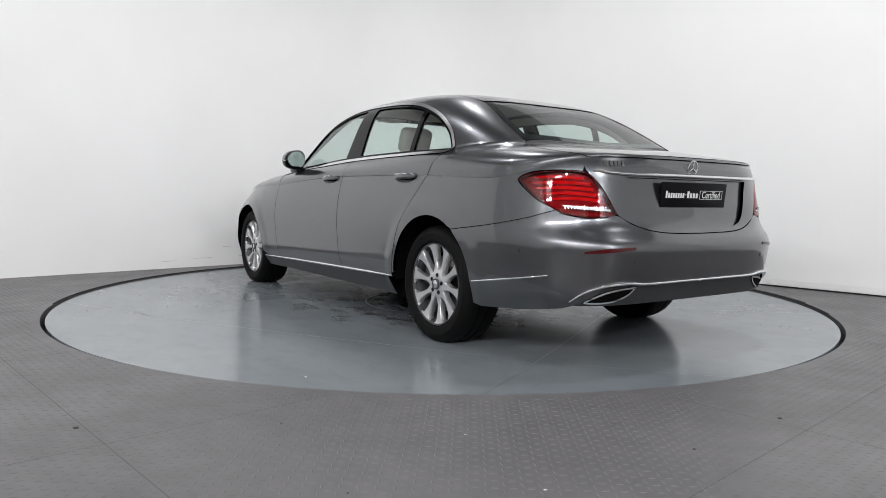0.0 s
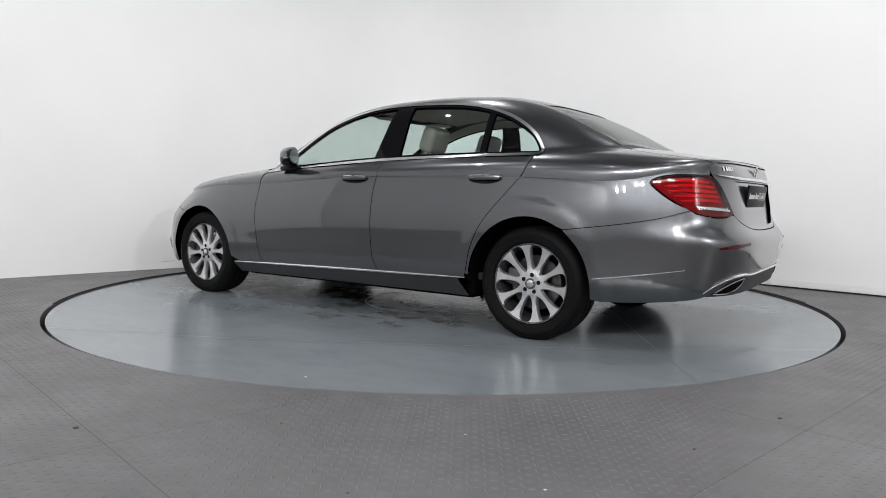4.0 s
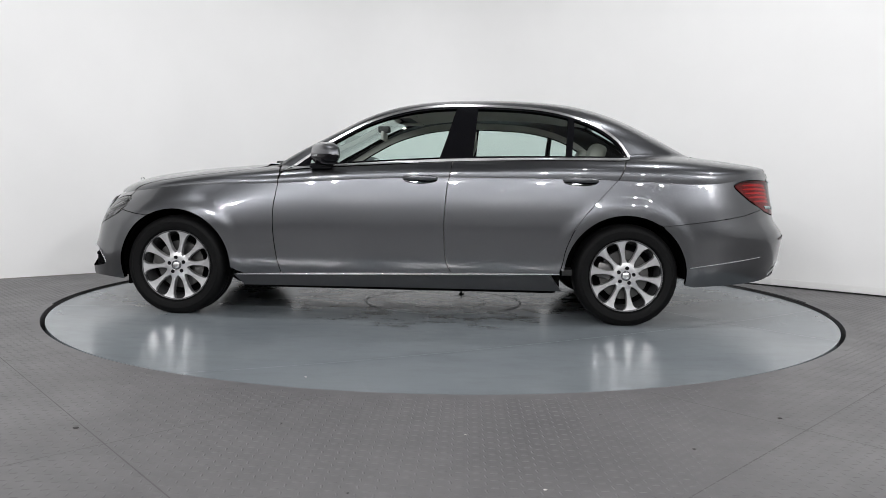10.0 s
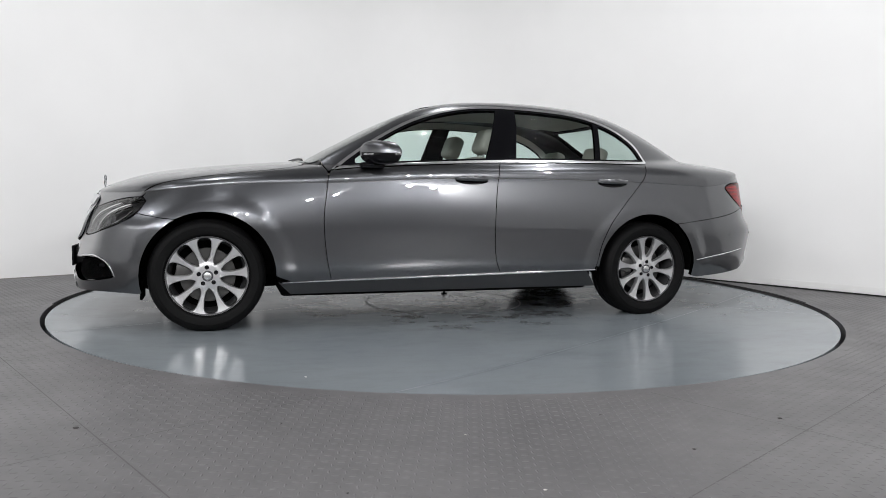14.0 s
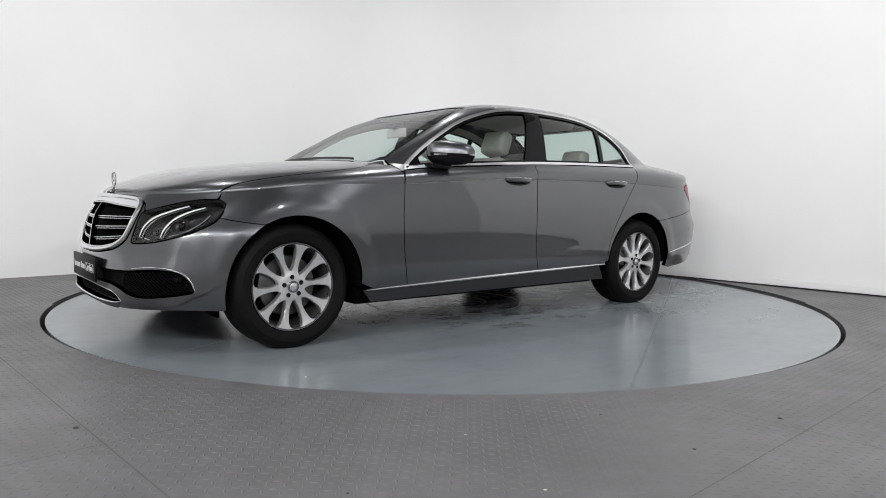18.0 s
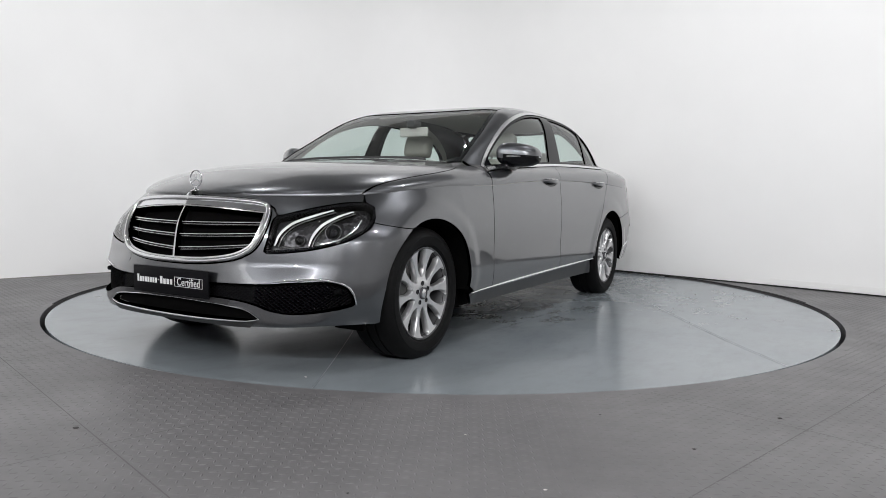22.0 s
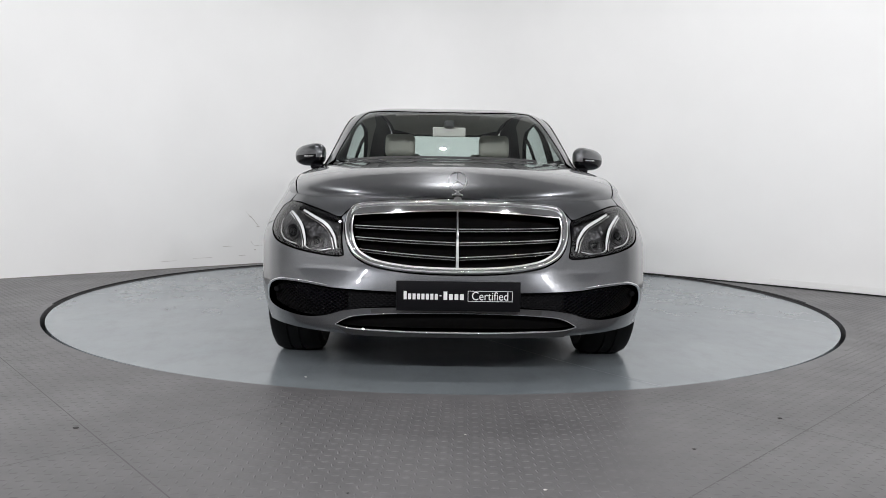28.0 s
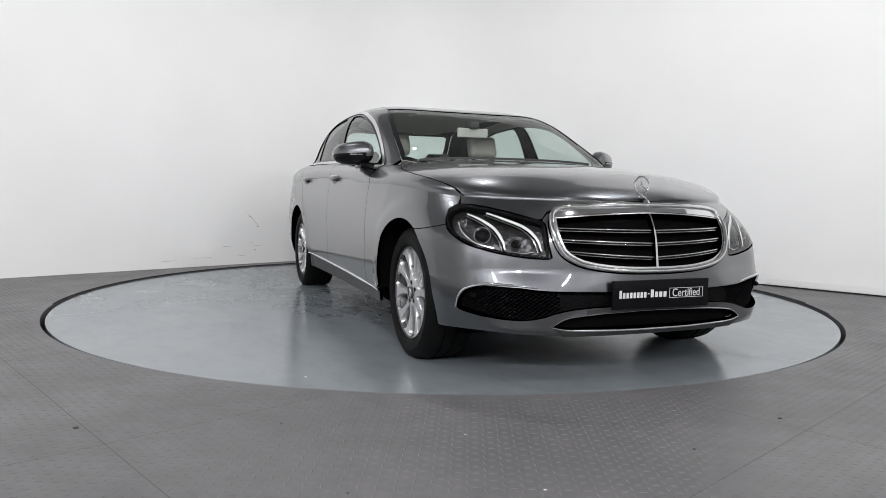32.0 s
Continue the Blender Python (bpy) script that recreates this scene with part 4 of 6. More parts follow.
def wheels():
    for (hx, hz), zc in ((HUB_F, 0.004), (HUB_R, -0.004)):
        for sg in (1, -1):
            w = new("wheel")
            w.parent = car
            w.matrix_basis = Matrix.Translation((hx, sg * 0.888, hz)) @ Matrix.Diagonal((1, sg, 1, 1))
            if sg < 0:
                w.matrix_basis = Matrix.Translation((hx, -0.888, hz)) @ Matrix.Rotation(math.pi, 4, "Z")
            t = wheel_parts(w, sg, radians(85 if hx > 0 else 98.5))
            for v in t.data.vertices:
                if v.co.z < zc - hz:
                    v.co.z = zc - hz
            # the dark wheel housing
            bm = bmesh.new()
            a = ARCH_F if hx > 0 else ARCH_R
            r, n = a[2] + 0.012, 40
            ring = []
            for i in range(n + 1):
                b = radians(-3 + 186 * i / n)
                qx, qz = a[0] + r * math.cos(b), a[1] + r * math.sin(b)
                y_out = float(lower(*low_xz([(qx, qz)])[0])[1]) - 0.009
                ring.append([bm.verts.new((qx, sg * y, qz)) for y in (y_out, 0.645)])
            for p, q in zip(ring, ring[1:]):
                bm.faces.new((p[0], p[1], q[1], q[0]))
            bm.faces.new([p[1] for p in ring])
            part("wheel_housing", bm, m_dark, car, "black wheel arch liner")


wheels()

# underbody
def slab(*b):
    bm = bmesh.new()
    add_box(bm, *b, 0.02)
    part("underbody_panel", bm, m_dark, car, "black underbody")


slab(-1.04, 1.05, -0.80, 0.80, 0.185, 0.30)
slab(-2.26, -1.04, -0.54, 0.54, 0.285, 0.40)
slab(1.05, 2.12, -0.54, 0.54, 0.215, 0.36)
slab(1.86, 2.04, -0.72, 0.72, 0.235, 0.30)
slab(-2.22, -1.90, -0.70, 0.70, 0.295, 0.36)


def guards(mm):
    sg = -1 if mm else 1
    for x0, x1, y0, y1, z0, z1 in ((1.015, 1.056, 0.56, 0.820, 0.225, 0.345), (-1.055, -1.010, 0.56, 0.820, 0.205, 0.365), (1.828, 1.844, 0.62, 0.790, 0.185, 0.300)):
        bm = bmesh.new()
        add_box(bm, x0, x1, min(sg * y0, sg * y1), max(sg * y0, sg * y1), z0, z1, 0.006)
        part("splash_guard", bm, m_dark, car, "black plastic splash guard")


both(guards)


# ---- front: grille, lamps, intakes, plate ----
m_mesh = mat("black_honeycomb_mesh", (0.0035, 0.0035, 0.004), 0.55, Specular_IOR_Level=0.05)
_n, _l, _b = nodes(m_mesh)
_tc = _n.new("ShaderNodeTexCoord")
_w = []
for _ang in (34, -34):
    _mp, _wv = _n.new("ShaderNodeMapping"), _n.new("ShaderNodeTexWave")
    _mp.inputs["Rotation"].default_value = (radians(_ang), 0, 0)
    _wv.bands_direction = "Z"
    _wv.inputs["Scale"].default_value = 24
    _l.new(_tc.outputs["Object"], _mp.inputs[0])
    _l.new(_mp.outputs[0], _wv.inputs["Vector"])
    _w.append(_wv.outputs["Fac"])
_mx = _n.new("ShaderNodeMath")
_mx.operation = "MAXIMUM"
_l.new(_w[0], _mx.inputs[0])
_l.new(_w[1], _mx.inputs[1])
bump(m_mesh, _mx.outputs[0], 0.6, 0.004)

grille = new("grille")
grille.parent = car
tagged(grille, "black grille with chrome slats in a chrome frame")
# near-black sheet behind the slats in place of the grille's dark depth
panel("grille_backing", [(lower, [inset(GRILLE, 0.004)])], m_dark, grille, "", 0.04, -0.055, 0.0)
GR_IN = [(a, min(b, 0.757 - 0.028 * (a / 0.5) ** 2)) for a, b in inset(GRILLE, 0.021)]
GR_IN2 = [(a, min(b, 0.751 - 0.028 * (a / 0.5) ** 2)) for a, b in inset(GRILLE, 0.029)]
panel("grille_frame", [(lower, [GRILLE, GR_IN])], m_trim, grille, "chrome grille frame", 0.02, 0.004, 0.05)
_ring = inset(GRILLE, 0.011)
bead("frame_moulding", lower, [*_ring, _ring[0], _ring[1]], 0.023, 0.013, m_trim, grille, "rounded chrome grille frame", 0.004, 2)
panel("grille_inner_frame", [(lower, [[(a * 0.999, b + 0.0005) for a, b in GR_IN], GR_IN2])], m_satin, grille, "", 0.02, 0.002, 0.04)
# a fine groove along the wide upper bar
gro = [(0.44, 0.766), (0.30, 0.7745), (0.15, 0.778), (0.0, 0.779), (-0.15, 0.778), (-0.30, 0.7745), (-0.44, 0.766)]
panel("frame_groove", [(lower, [strip(gro, 0.004)])], m_dark, grille, "", 0.02, 0.0055, 0.002)


def grille_span(z):
    g = np.array(inset(GRILLE, 0.028))
    r = [abs(a[0]) for a, b in zip(g, np.roll(g, -1, 0)) if (a[1] - z) * (b[1] - z) <= 0]
    return max(r)


for ze, zc in ((0.684, 0.676), (0.634, 0.618), (0.583, 0.556)):
    w = grille_span(ze)
    for sg in (1, -1):
        c = [(sg * 0.010, zc), (sg * w * 0.5, zc + (ze - zc) * 0.40), (sg * w, ze)]
        panel("grille_slat", [(lower, [strip(c, (0.018, 0.018, 0.014), 8)])], m_gloss, grille, "black slat", 0.03, -0.014, 0.03)
        bead("slat_trim", lower, [(a, b + 0.0052) for a, b in c], 0.0060, 0.0035, m_trim, grille, "chrome slat edge", -0.0098, 8)
        bead("slat_trim", lower, [(a, b - 0.0056) for a, b in c], 0.0042, 0.003, m_trim, grille, "chrome slat edge", -0.0118, 8)
panel("grille_bar", [(lower, [[(-0.006, 0.508), (0.006, 0.508), (0.006, 0.752), (-0.006, 0.752)]])], m_trim, grille, "upright chrome bar", 0.02, 0.002, 0.03)
badge = lower(0.0, 0.797)
bm = bmesh.new()
lathe(bm, [(0.0, 0.004), (0.014, 0.003), (0.018, 0.0), (0.018, -0.02)], 28, "Z")
ob = part("badge", bm, m_trim, grille, "small round chrome badge")
ob.matrix_basis = Matrix.Translation((badge[0] + 0.016, 0, 0.799)) @ Matrix.Rotation(radians(65), 4, "Y")

# hood ornament: an upright chrome ring on a small foot
OX = 2.122
oz = float(upper(OX, HALF)[2])
orn = new("hood_ornament")
orn.parent = car
tagged(orn, "upright chrome ring ornament on a round foot")
orn.matrix_basis = Matrix.Translation((OX, 0, oz))
bm = bmesh.new()
lathe(bm, [(0.0, 0.016), (0.006, 0.014), (0.009, 0.006), (0.022, 0.002), (0.026, -0.004)], 24, "Z")
part("foot", bm, m_trim, orn)
bm = bmesh.new()
ringv = []
for i in range(48):
    a = 2 * math.pi * i / 48
    ringv.append([bm.verts.new((0.0036 * math.cos(b), (0.039 + 0.0034 * math.sin(b)) * math.sin(a), 0.056 - (0.039 + 0.0034 * math.sin(b)) * math.cos(a))) for b in [2 * math.pi * j / 8 for j in range(8)]])
for i in range(48):
    p, q = ringv[i], ringv[(i + 1) % 48]
    for j in range(8):
        bm.faces.new((p[j], p[(j + 1) % 8], q[(j + 1) % 8], q[j]))
part("ring", bm, m_trim, orn)
bm = bmesh.new()
add_box(bm, -0.002, 0.002, -0.0026, 0.0026, 0.012, 0.020, 0.0008)
part("stem", bm, m_trim, orn)
for k in range(3):
    bm = bmesh.new()
    add_box(bm, -0.0022, 0.0022, -0.0024, 0.0024, 0.0, 0.038, 0.0008, Matrix.Translation((0, 0, 0.056)) @ Matrix.Rotation(2 * math.pi * k / 3, 4, "X"))
    part("ring_bar", bm, m_trim, orn)

m_bowl = mat("smoked_lamp_bowl", (0.05, 0.05, 0.053), 0.3, 0.9)
_v = nodes(m_bowl)[0].new("ShaderNodeTexVoronoi")
_v.inputs["Scale"].default_value = 45
_o = nodes(m_bowl)[0].new("ShaderNodeTexCoord")
nodes(m_bowl)[1].new(_o.outputs["Object"], _v.inputs["Vector"])
bump(m_bowl, _v.outputs["Distance"], 0.4, 0.008)
m_bezel = mat("dark_chrome", (0.07, 0.07, 0.074), 0.4, 1.0)
m_guide = mat("white_light_guide", (0.72, 0.73, 0.74), 0.25, 0.0, Coat_Weight=0.6)


def headlamp(mm):
    h = new("headlamp")
    h.parent = car
    tagged(h, "clear headlamp with two curved white light strips")
    sg = -1 if mm else 1
    sh = Shell()
    sh.add(lower, [inset(HEAD, 0.002)], 0.03, -0.040, 0.0)
    sh.make("lamp_bowl", m_bowl, h, "faceted smoked lamp bowl", mm)
    sh = Shell()
    sh.add(lower, [HEAD, inset(HEAD, 0.011)], 0.02, -0.003, 0.045)
    sh.make("lamp_rim", m_gloss, h, "black lamp rim", mm)
    ob = panel("lamp_lens", [(lower, [inset(HEAD, 0.001)])], m_lens, h, "clear lens", 0.03, -0.0015, 0.0, mirror=mm)
    ob.visible_shadow = False
    for pts, w in (([(0.502, 0.588), (0.528, 0.640), (0.590, 0.692), (0.69, 0.730), (0.765, 0.752)], (0.006, 0.010, 0.010, 0.006)),
                   ([(0.648, 0.592), (0.664, 0.632), (0.712, 0.684), (0.785, 0.722), (0.862, 0.746)], (0.007, 0.011, 0.011, 0.005))):
        panel("light_guide", [(lower, [strip(pts, w)])], m_guide, h, "curved white light strip", 0.02, -0.012, 0.018, mirror=mm)
        panel("guide_edge", [(lower, [strip([(a + 0.013, b - 0.006) for a, b in pts], 0.004)])], m_chrome, h, "", 0.02, -0.016, 0.012, mirror=mm)
    panel("bowl_line", [(lower, [strip([(0.530, 0.585), (0.58, 0.575), (0.63, 0.580), (0.650, 0.592)], 0.004)])], m_chrome, h, "", 0.02, -0.018, 0.01, mirror=mm)
    panel("bowl_line", [(lower, [strip([(0.700, 0.600), (0.79, 0.622), (0.87, 0.668), (0.905, 0.712)], 0.006)])], m_satin, h, "", 0.02, -0.018, 0.01, mirror=mm)
    for s_, z_, r in ((0.765, 0.660, 0.034), (0.605, 0.618, 0.022)):
        p = lower(s_, z_)
        nn = normals_of(lower, np.array([[s_, z_]]))[0]
        nn = nn if nn[0] > 0 else -nn
        bm = bmesh.new()
        lathe(bm, [(r * 0.5, -0.012), (r * 0.86, 0.0), (r, 0.008), (r * 1.08, 0.008), (r * 1.1, -0.01)], 32, "Z")
        ob = part("reflector", bm, m_bezel, h, "round dark chrome reflector")
        q = Vector(nn).lerp(Vector((1, 0.25, 0)), 0.5).normalized()
        m4 = Matrix.Translation(Vector(p) - Vector(nn) * 0.028) @ q.to_track_quat("Z", "Y").to_matrix().to_4x4()
        fl = Matrix.Diagonal((1, -1, 1, 1))
        ob.matrix_basis = m4 if not mm else fl @ m4 @ Matrix.Diagonal((1, -1, 1, 1))
        bm = bmesh.new()
        bmesh.ops.create_uvsphere(bm, u_segments=24, v_segments=12, radius=r * 0.62)
        ob2 = part("projector", bm, m_gloss, h, "dark projector lens")
        ob2.matrix_basis = ob.matrix_basis @ Matrix.Diagonal((1, 1, 0.5, 1))


both(headlamp)

panel("intake_mesh", [(lower, [inset(OPENING, 0.001)])], m_mesh, car, "black honeycomb intake mesh", 0.03, -0.035, 0.0)
# the slot's inner shade is this near-black sheet
panel("lip_slot", [(lower, [inset(SLOT, 0.001)])], m_dark, car, "black sheet for the shaded lower intake", 0.03, -0.03, 0.0)
lipb = [(-0.486, 0.268), (-0.42, 0.256), (-0.30, 0.252), (-0.15, 0.2475), (0, 0.2465), (0.15, 0.2475), (0.30, 0.252), (0.42, 0.256), (0.486, 0.268)]
bead("lip_chrome", lower, lipb, (0.004, 0.010, 0.011, 0.010, 0.004), 0.007, m_trim, car, "chrome bumper lip", 0.0030, 4)
under = [(-0.44, 0.2275), (-0.30, 0.2245), (0.0, 0.2225), (0.30, 0.2245), (0.44, 0.2275)]
panel("lip_underside", [(lower, [smooth_curve(lipb, 4) + smooth_curve(under, 4)[::-1]])], m_plastic, car, "black bumper underside", 0.03, 0.003, 0.01)
lipt = [(-0.486, 0.270), (-0.425, 0.302), (-0.36, 0.315), (-0.22, 0.326), (0, 0.331), (0.22, 0.326), (0.36, 0.315), (0.425, 0.302), (0.486, 0.270)]
bead("lip_chrome", lower, lipt, (0.003, 0.006, 0.006, 0.006, 0.003), 0.007, m_trim, car, "thin chrome bumper lip", 0.0030, 5)


mid = [(-0.33, 0.3135), (-0.20, 0.3265), (0.0, 0.3315), (0.20, 0.3265), (0.33, 0.3135)]
top_edge = [(-0.33, 0.3405), (-0.20, 0.3505), (0.0, 0.3525), (0.20, 0.3505), (0.33, 0.3405)]
panel("lip_bar", [(lower, [smooth_curve(mid, 5) + smooth_curve(top_edge, 5)[::-1]])], m_plastic, car, "black bar under the number plate", 0.03, 0.002, 0.01)


def honeycomb():
    """Two crossing sets of thin bars over the side intakes."""
    edge = np.array(resample(inset(OPENING, 0.004), 0.02))
    k, i = np.meshgrid(np.arange(-16, 17), np.arange(-36, 37), indexing="ij")
    runs = []
    for ang in (33, -33):
        c, q = math.cos(radians(ang)), math.sin(radians(ang))
        a, b = 0.70 - q * k * 0.0135 + c * i * 0.008, 0.37 + c * k * 0.0135 + q * i * 0.008
        ok = inside_poly(np.stack([a.ravel(), b.ravel()], 1), edge).reshape(a.shape) & (a > 0.43) & (a < 0.93)
        for row in range(len(k)):
            on = np.flatnonzero(ok[row])
            for r in np.split(on, np.flatnonzero(np.diff(on) > 1) + 1):
                if len(r) > 2:
                    runs.append((np.stack([a[row, r], b[row, r]], 1), np.array([-q, c]) * 0.0014))
    sh = Shell()
    for r, n in runs:
        uv = np.concatenate([r + n, r - n])
        p, nn = lower(uv[:, 0], uv[:, 1]), normals_of(lower, uv)
        nn = nn * np.where(nn[:, :1] > 0, 1, -1)
        m = len(r)
        quads = [(j, j + 1, m + j + 1, m + j) for j in range(m - 1)]
        top = p - nn * 0.026
        sh.raw(top, nn, quads)
        sh.raw(np.concatenate([top[:m], (p - nn * 0.034)[:m]]), np.tile([0.0, 0.0, 1.0], (2 * m, 1)), quads)
    for mm in (False, True):
        sh.make("intake_lattice", m_lattice, car, "black honeycomb lattice", mm)


m_lattice = mat("black_lattice_plastic", (0.022, 0.022, 0.023), 0.35)
honeycomb()


def fog_trim(mm):
    bead("intake_trim", lower, [(0.515, 0.430), (0.60, 0.4395), (0.70, 0.445), (0.765, 0.442), (0.842, 0.421), (0.884, 0.383), (0.907, 0.334)], (0.004, 0.010, 0.012, 0.012, 0.006), 0.008, m_trim, car, "curved chrome intake trim", 0.0020, 6, mirror=mm)
    for s_, z_ in ((0.80, 0.392),):
        p = lower(s_, z_) * (1, -1 if mm else 1, 1)
        bm = bmesh.new()
        lathe(bm, [(0.0, 0.012), (0.010, 0.011), (0.012, 0.006), (0.013, -0.02)], 20, "Z")
        ob = part("parking_sensor", bm, m_mesh, car, "round parking sensor")
        ob.matrix_basis = Matrix.Translation((p[0] - 0.014, p[1], p[2])) @ Matrix.Rotation(HALF, 4, "Y")


both(fog_trim)


def text_mesh(name, body, size, material, parent, m):
    cu = bpy.data.curves.new(name, "FONT")
    cu.body, cu.size, cu.extrude, cu.align_x, cu.align_y = body, size, 0.0006, "CENTER", "CENTER"
    tmp = new(name + "_source", cu)
    dg = bpy.context.evaluated_depsgraph_get()
    me = bpy.data.meshes.new_from_object(tmp.evaluated_get(dg))
    bpy.data.objects.remove(tmp)
    me.name = name
    me.materials.clear()
    me.materials.append(material)
    ob = new(name, me)
    ob.parent = parent
    ob.matrix_basis = m
    return ob


m_plate = mat("black_plate", (0.005, 0.005, 0.006), 0.4, 0.0, Specular_IOR_Level=0.06)
m_print = mat("white_print", (0.66, 0.66, 0.66), 0.5)


def plate(m, w, h, label):
    """A show plate in its own plane: x to the reader's right, y up, z to the reader."""
    pl = new("licence_plate")
    pl.parent = car
    pl.matrix_basis = m
    tagged(pl, label)
    bm = bmesh.new()
    add_box(bm, -w / 2, w / 2, -h / 2, h / 2, -0.012, 0.0, 0.003)
    part("plate_board", bm, m_plate, pl)
    # each word as a run of short plain bars, the first one taller
    for a, b, n in ((-w * 0.445, -w * 0.16, 8), (-w * 0.127, w * 0.050, 4)):
        step = (b - a) / n
        for k in range(n):
            bm = bmesh.new()
            add_box(bm, a + step * (k + 0.16), a + step * (k + 0.84), -0.014, 0.020 if k == 0 else 0.010, -0.001, 0.0012)
            part("word_bar", bm, m_print, pl, "white word bar")
    bm = bmesh.new()
    add_box(bm, -w * 0.152, -w * 0.135, 0.000, 0.004, -0.001, 0.0012)
    part("hyphen_bar", bm, m_print, pl)
    # the boxed word
    x0, x1, y0, y1, t = w * 0.075, w * 0.435, -0.020, 0.024, 0.0018
    for b in ((x0, x1, y1 - t, y1), (x0, x1, y0, y0 + t), (x0, x0 + t, y0, y1), (x1 - t, x1, y0, y1)):
        bm = bmesh.new()
        add_box(bm, *b, -0.001, 0.0012)
        part("frame_bar", bm, m_print, pl)
    t_ob = text_mesh("lettering", "Certified", 0.050, m_print, pl, Matrix.Translation(((x0 + x1) / 2, 0.001, 0.0006)) @ Matrix.Diagonal((0.86, 1.0, 1, 1)))
    tagged(t_ob, "white lettering")
    return pl


to_front = Matrix(((0, 0, 1, 0), (1, 0, 0, 0), (0, 1, 0, 0), (0, 0, 0, 1)))
to_rear = Matrix(((0, 0, -1, 0), (-1, 0, 0, 0), (0, 1, 0, 0), (0, 0, 0, 1)))
plate(Matrix.Translation((2.286, 0.006, 0.403)) @ to_front, 0.515, 0.125, "black show plate with white print on the front bumper")
plate(Matrix.Translation((-2.494, -0.006, 0.838)) @ Matrix.Rotation(radians(-6), 4, "Y") @ to_rear, 0.525, 0.125, "black show plate with white print on the trunk lid")
bm = bmesh.new()
add_box(bm, 2.22, 2.275, -0.17, 0.19, 0.349, 0.454, 0.01)
part("plate_carrier", bm, m_plastic, car)
# tow cover outline on the bumper
panel("tow_cover", [(lower, [[(-0.385, 0.478), (-0.375, 0.470), (-0.345, 0.470), (-0.335, 0.478), (-0.335, 0.505), (-0.345, 0.512), (-0.375, 0.512), (-0.385, 0.505)]])], m_paint, car, "", 0.02, 0.0012, 0.006)


# ---- rear: lamps, bar, exhausts ----
def tail_lamp(mm):
    t = new("tail_lamp")
    t.parent = car
    tagged(t, "red tail lamp with glowing-red guides and a clear strip")
    panel("lamp_body", [(lower, [inset(TAIL, 0.002)])], m_redbody, t, "dark red lamp housing", 0.03, -0.022, 0.0, mirror=mm)
    panel("lamp_edge", [(lower, [TAIL, inset(TAIL, 0.006)])], m_red, t, "", 0.03, 0.0015, 0.024, mirror=mm)
    lens = panel("lamp_lens", [(lower, [inset(TAIL, 0.001)])], m_redglass, t, "clear red lens", 0.03, 0.002, 0.0, mirror=mm)
    lens.visible_shadow = False
    for k, (z0, a0, a1) in enumerate(((0.912, 5.135, 5.390), (0.887, 5.130, 5.425), (0.862, 5.150, 5.440), (0.837, 5.180, 5.455), (0.812, 5.215, 5.475))):
        panel("lamp_guide", [(lower, [strip([(a0, z0), ((a0 + a1) / 2, z0 + 0.004), (a1, z0 - 0.004)], (0.006, 0.015, 0.013))])], m_redlit, t, "bright red lamp guide", 0.03, -0.014, 0.006, mirror=mm)
    panel("reversing_strip", [(lower, [strip([(5.290, 0.780), (5.38, 0.771), (5.515, 0.760)], (0.004, 0.015, 0.009))])], m_white, t, "clear reversing strip", 0.02, 0.0036, 0.004, mirror=mm)
    for i in range(14):
        a = 5.30 + i * 0.0145
        panel("strip_rib", [(lower, [[(a, 0.764), (a + 0.005, 0.764), (a + 0.005, 0.776), (a, 0.777)]])], m_satin, t, "", 0.02, 0.0050, 0.003, mirror=mm)
    panel("bumper_reflector", [(lower, [strip([(5.345, 0.568), (5.45, 0.578), (5.592, 0.588)], (0.010, 0.019, 0.012))])], m_red, car, "long red bumper reflector", 0.03, 0.003, 0.01, mirror=mm)
    # exhaust trim
    ex = smooth_curve([(5.365, 0.330), (5.44, 0.372), (5.52, 0.394), (5.615, 0.404), (5.625, 0.396), (5.595, 0.366), (5.53, 0.338), (5.45, 0.325)], 4, True)
    panel("exhaust_frame", [(lower, [ex, inset(ex, 0.0085)])], m_trim, car, "chrome exhaust frame", 0.02, -0.004, 0.045, mirror=mm)
    # near-black sheet just inside the frame, painted as the mouth's shade
    panel("exhaust_mouth_shade", [(lower, [inset(ex, 0.006)])], m_dark, car, "", 0.02, -0.0065, 0.0, mirror=mm)
    bead("side_strip", lower, [(4.722, 0.383), (4.95, 0.418), (5.188, 0.456)], (0.008, 0.011, 0.005), 0.006, m_trim, car, "thin chrome bumper strip", 0.0010, 6, mirror=mm)
    bead("sill_strip", lower, low_xz([(1.048, sill_z(1.048) - 0.003), (0.3, sill_z(0.3) - 0.003), (-0.5, sill_z(-0.5) - 0.003), (-1.046, sill_z(-1.046) - 0.003)]), (0.008, 0.018, 0.018, 0.018, 0.008), 0.008, m_trim, car, "chrome sill strip", 0.0020, 6, mirror=mm)
    for s_, z_ in ((5.02, 0.562), (5.60, 0.525)):
        p = lower(s_, z_) * (1, -1 if mm else 1, 1)
        panel("parking_sensor", [(lower, [[(s_ + 0.011 * math.cos(a), z_ + 0.011 * math.sin(a)) for a in np.linspace(0, 2 * math.pi, 14, endpoint=False)]])], m_paint, car, "round parking sensor", 0.02, 0.002, 0.006, mirror=mm)


both(tail_lamp)


def across(half):
    return half + [(2 * SMAX - a, b) for a, b in half[::-1][1:]]


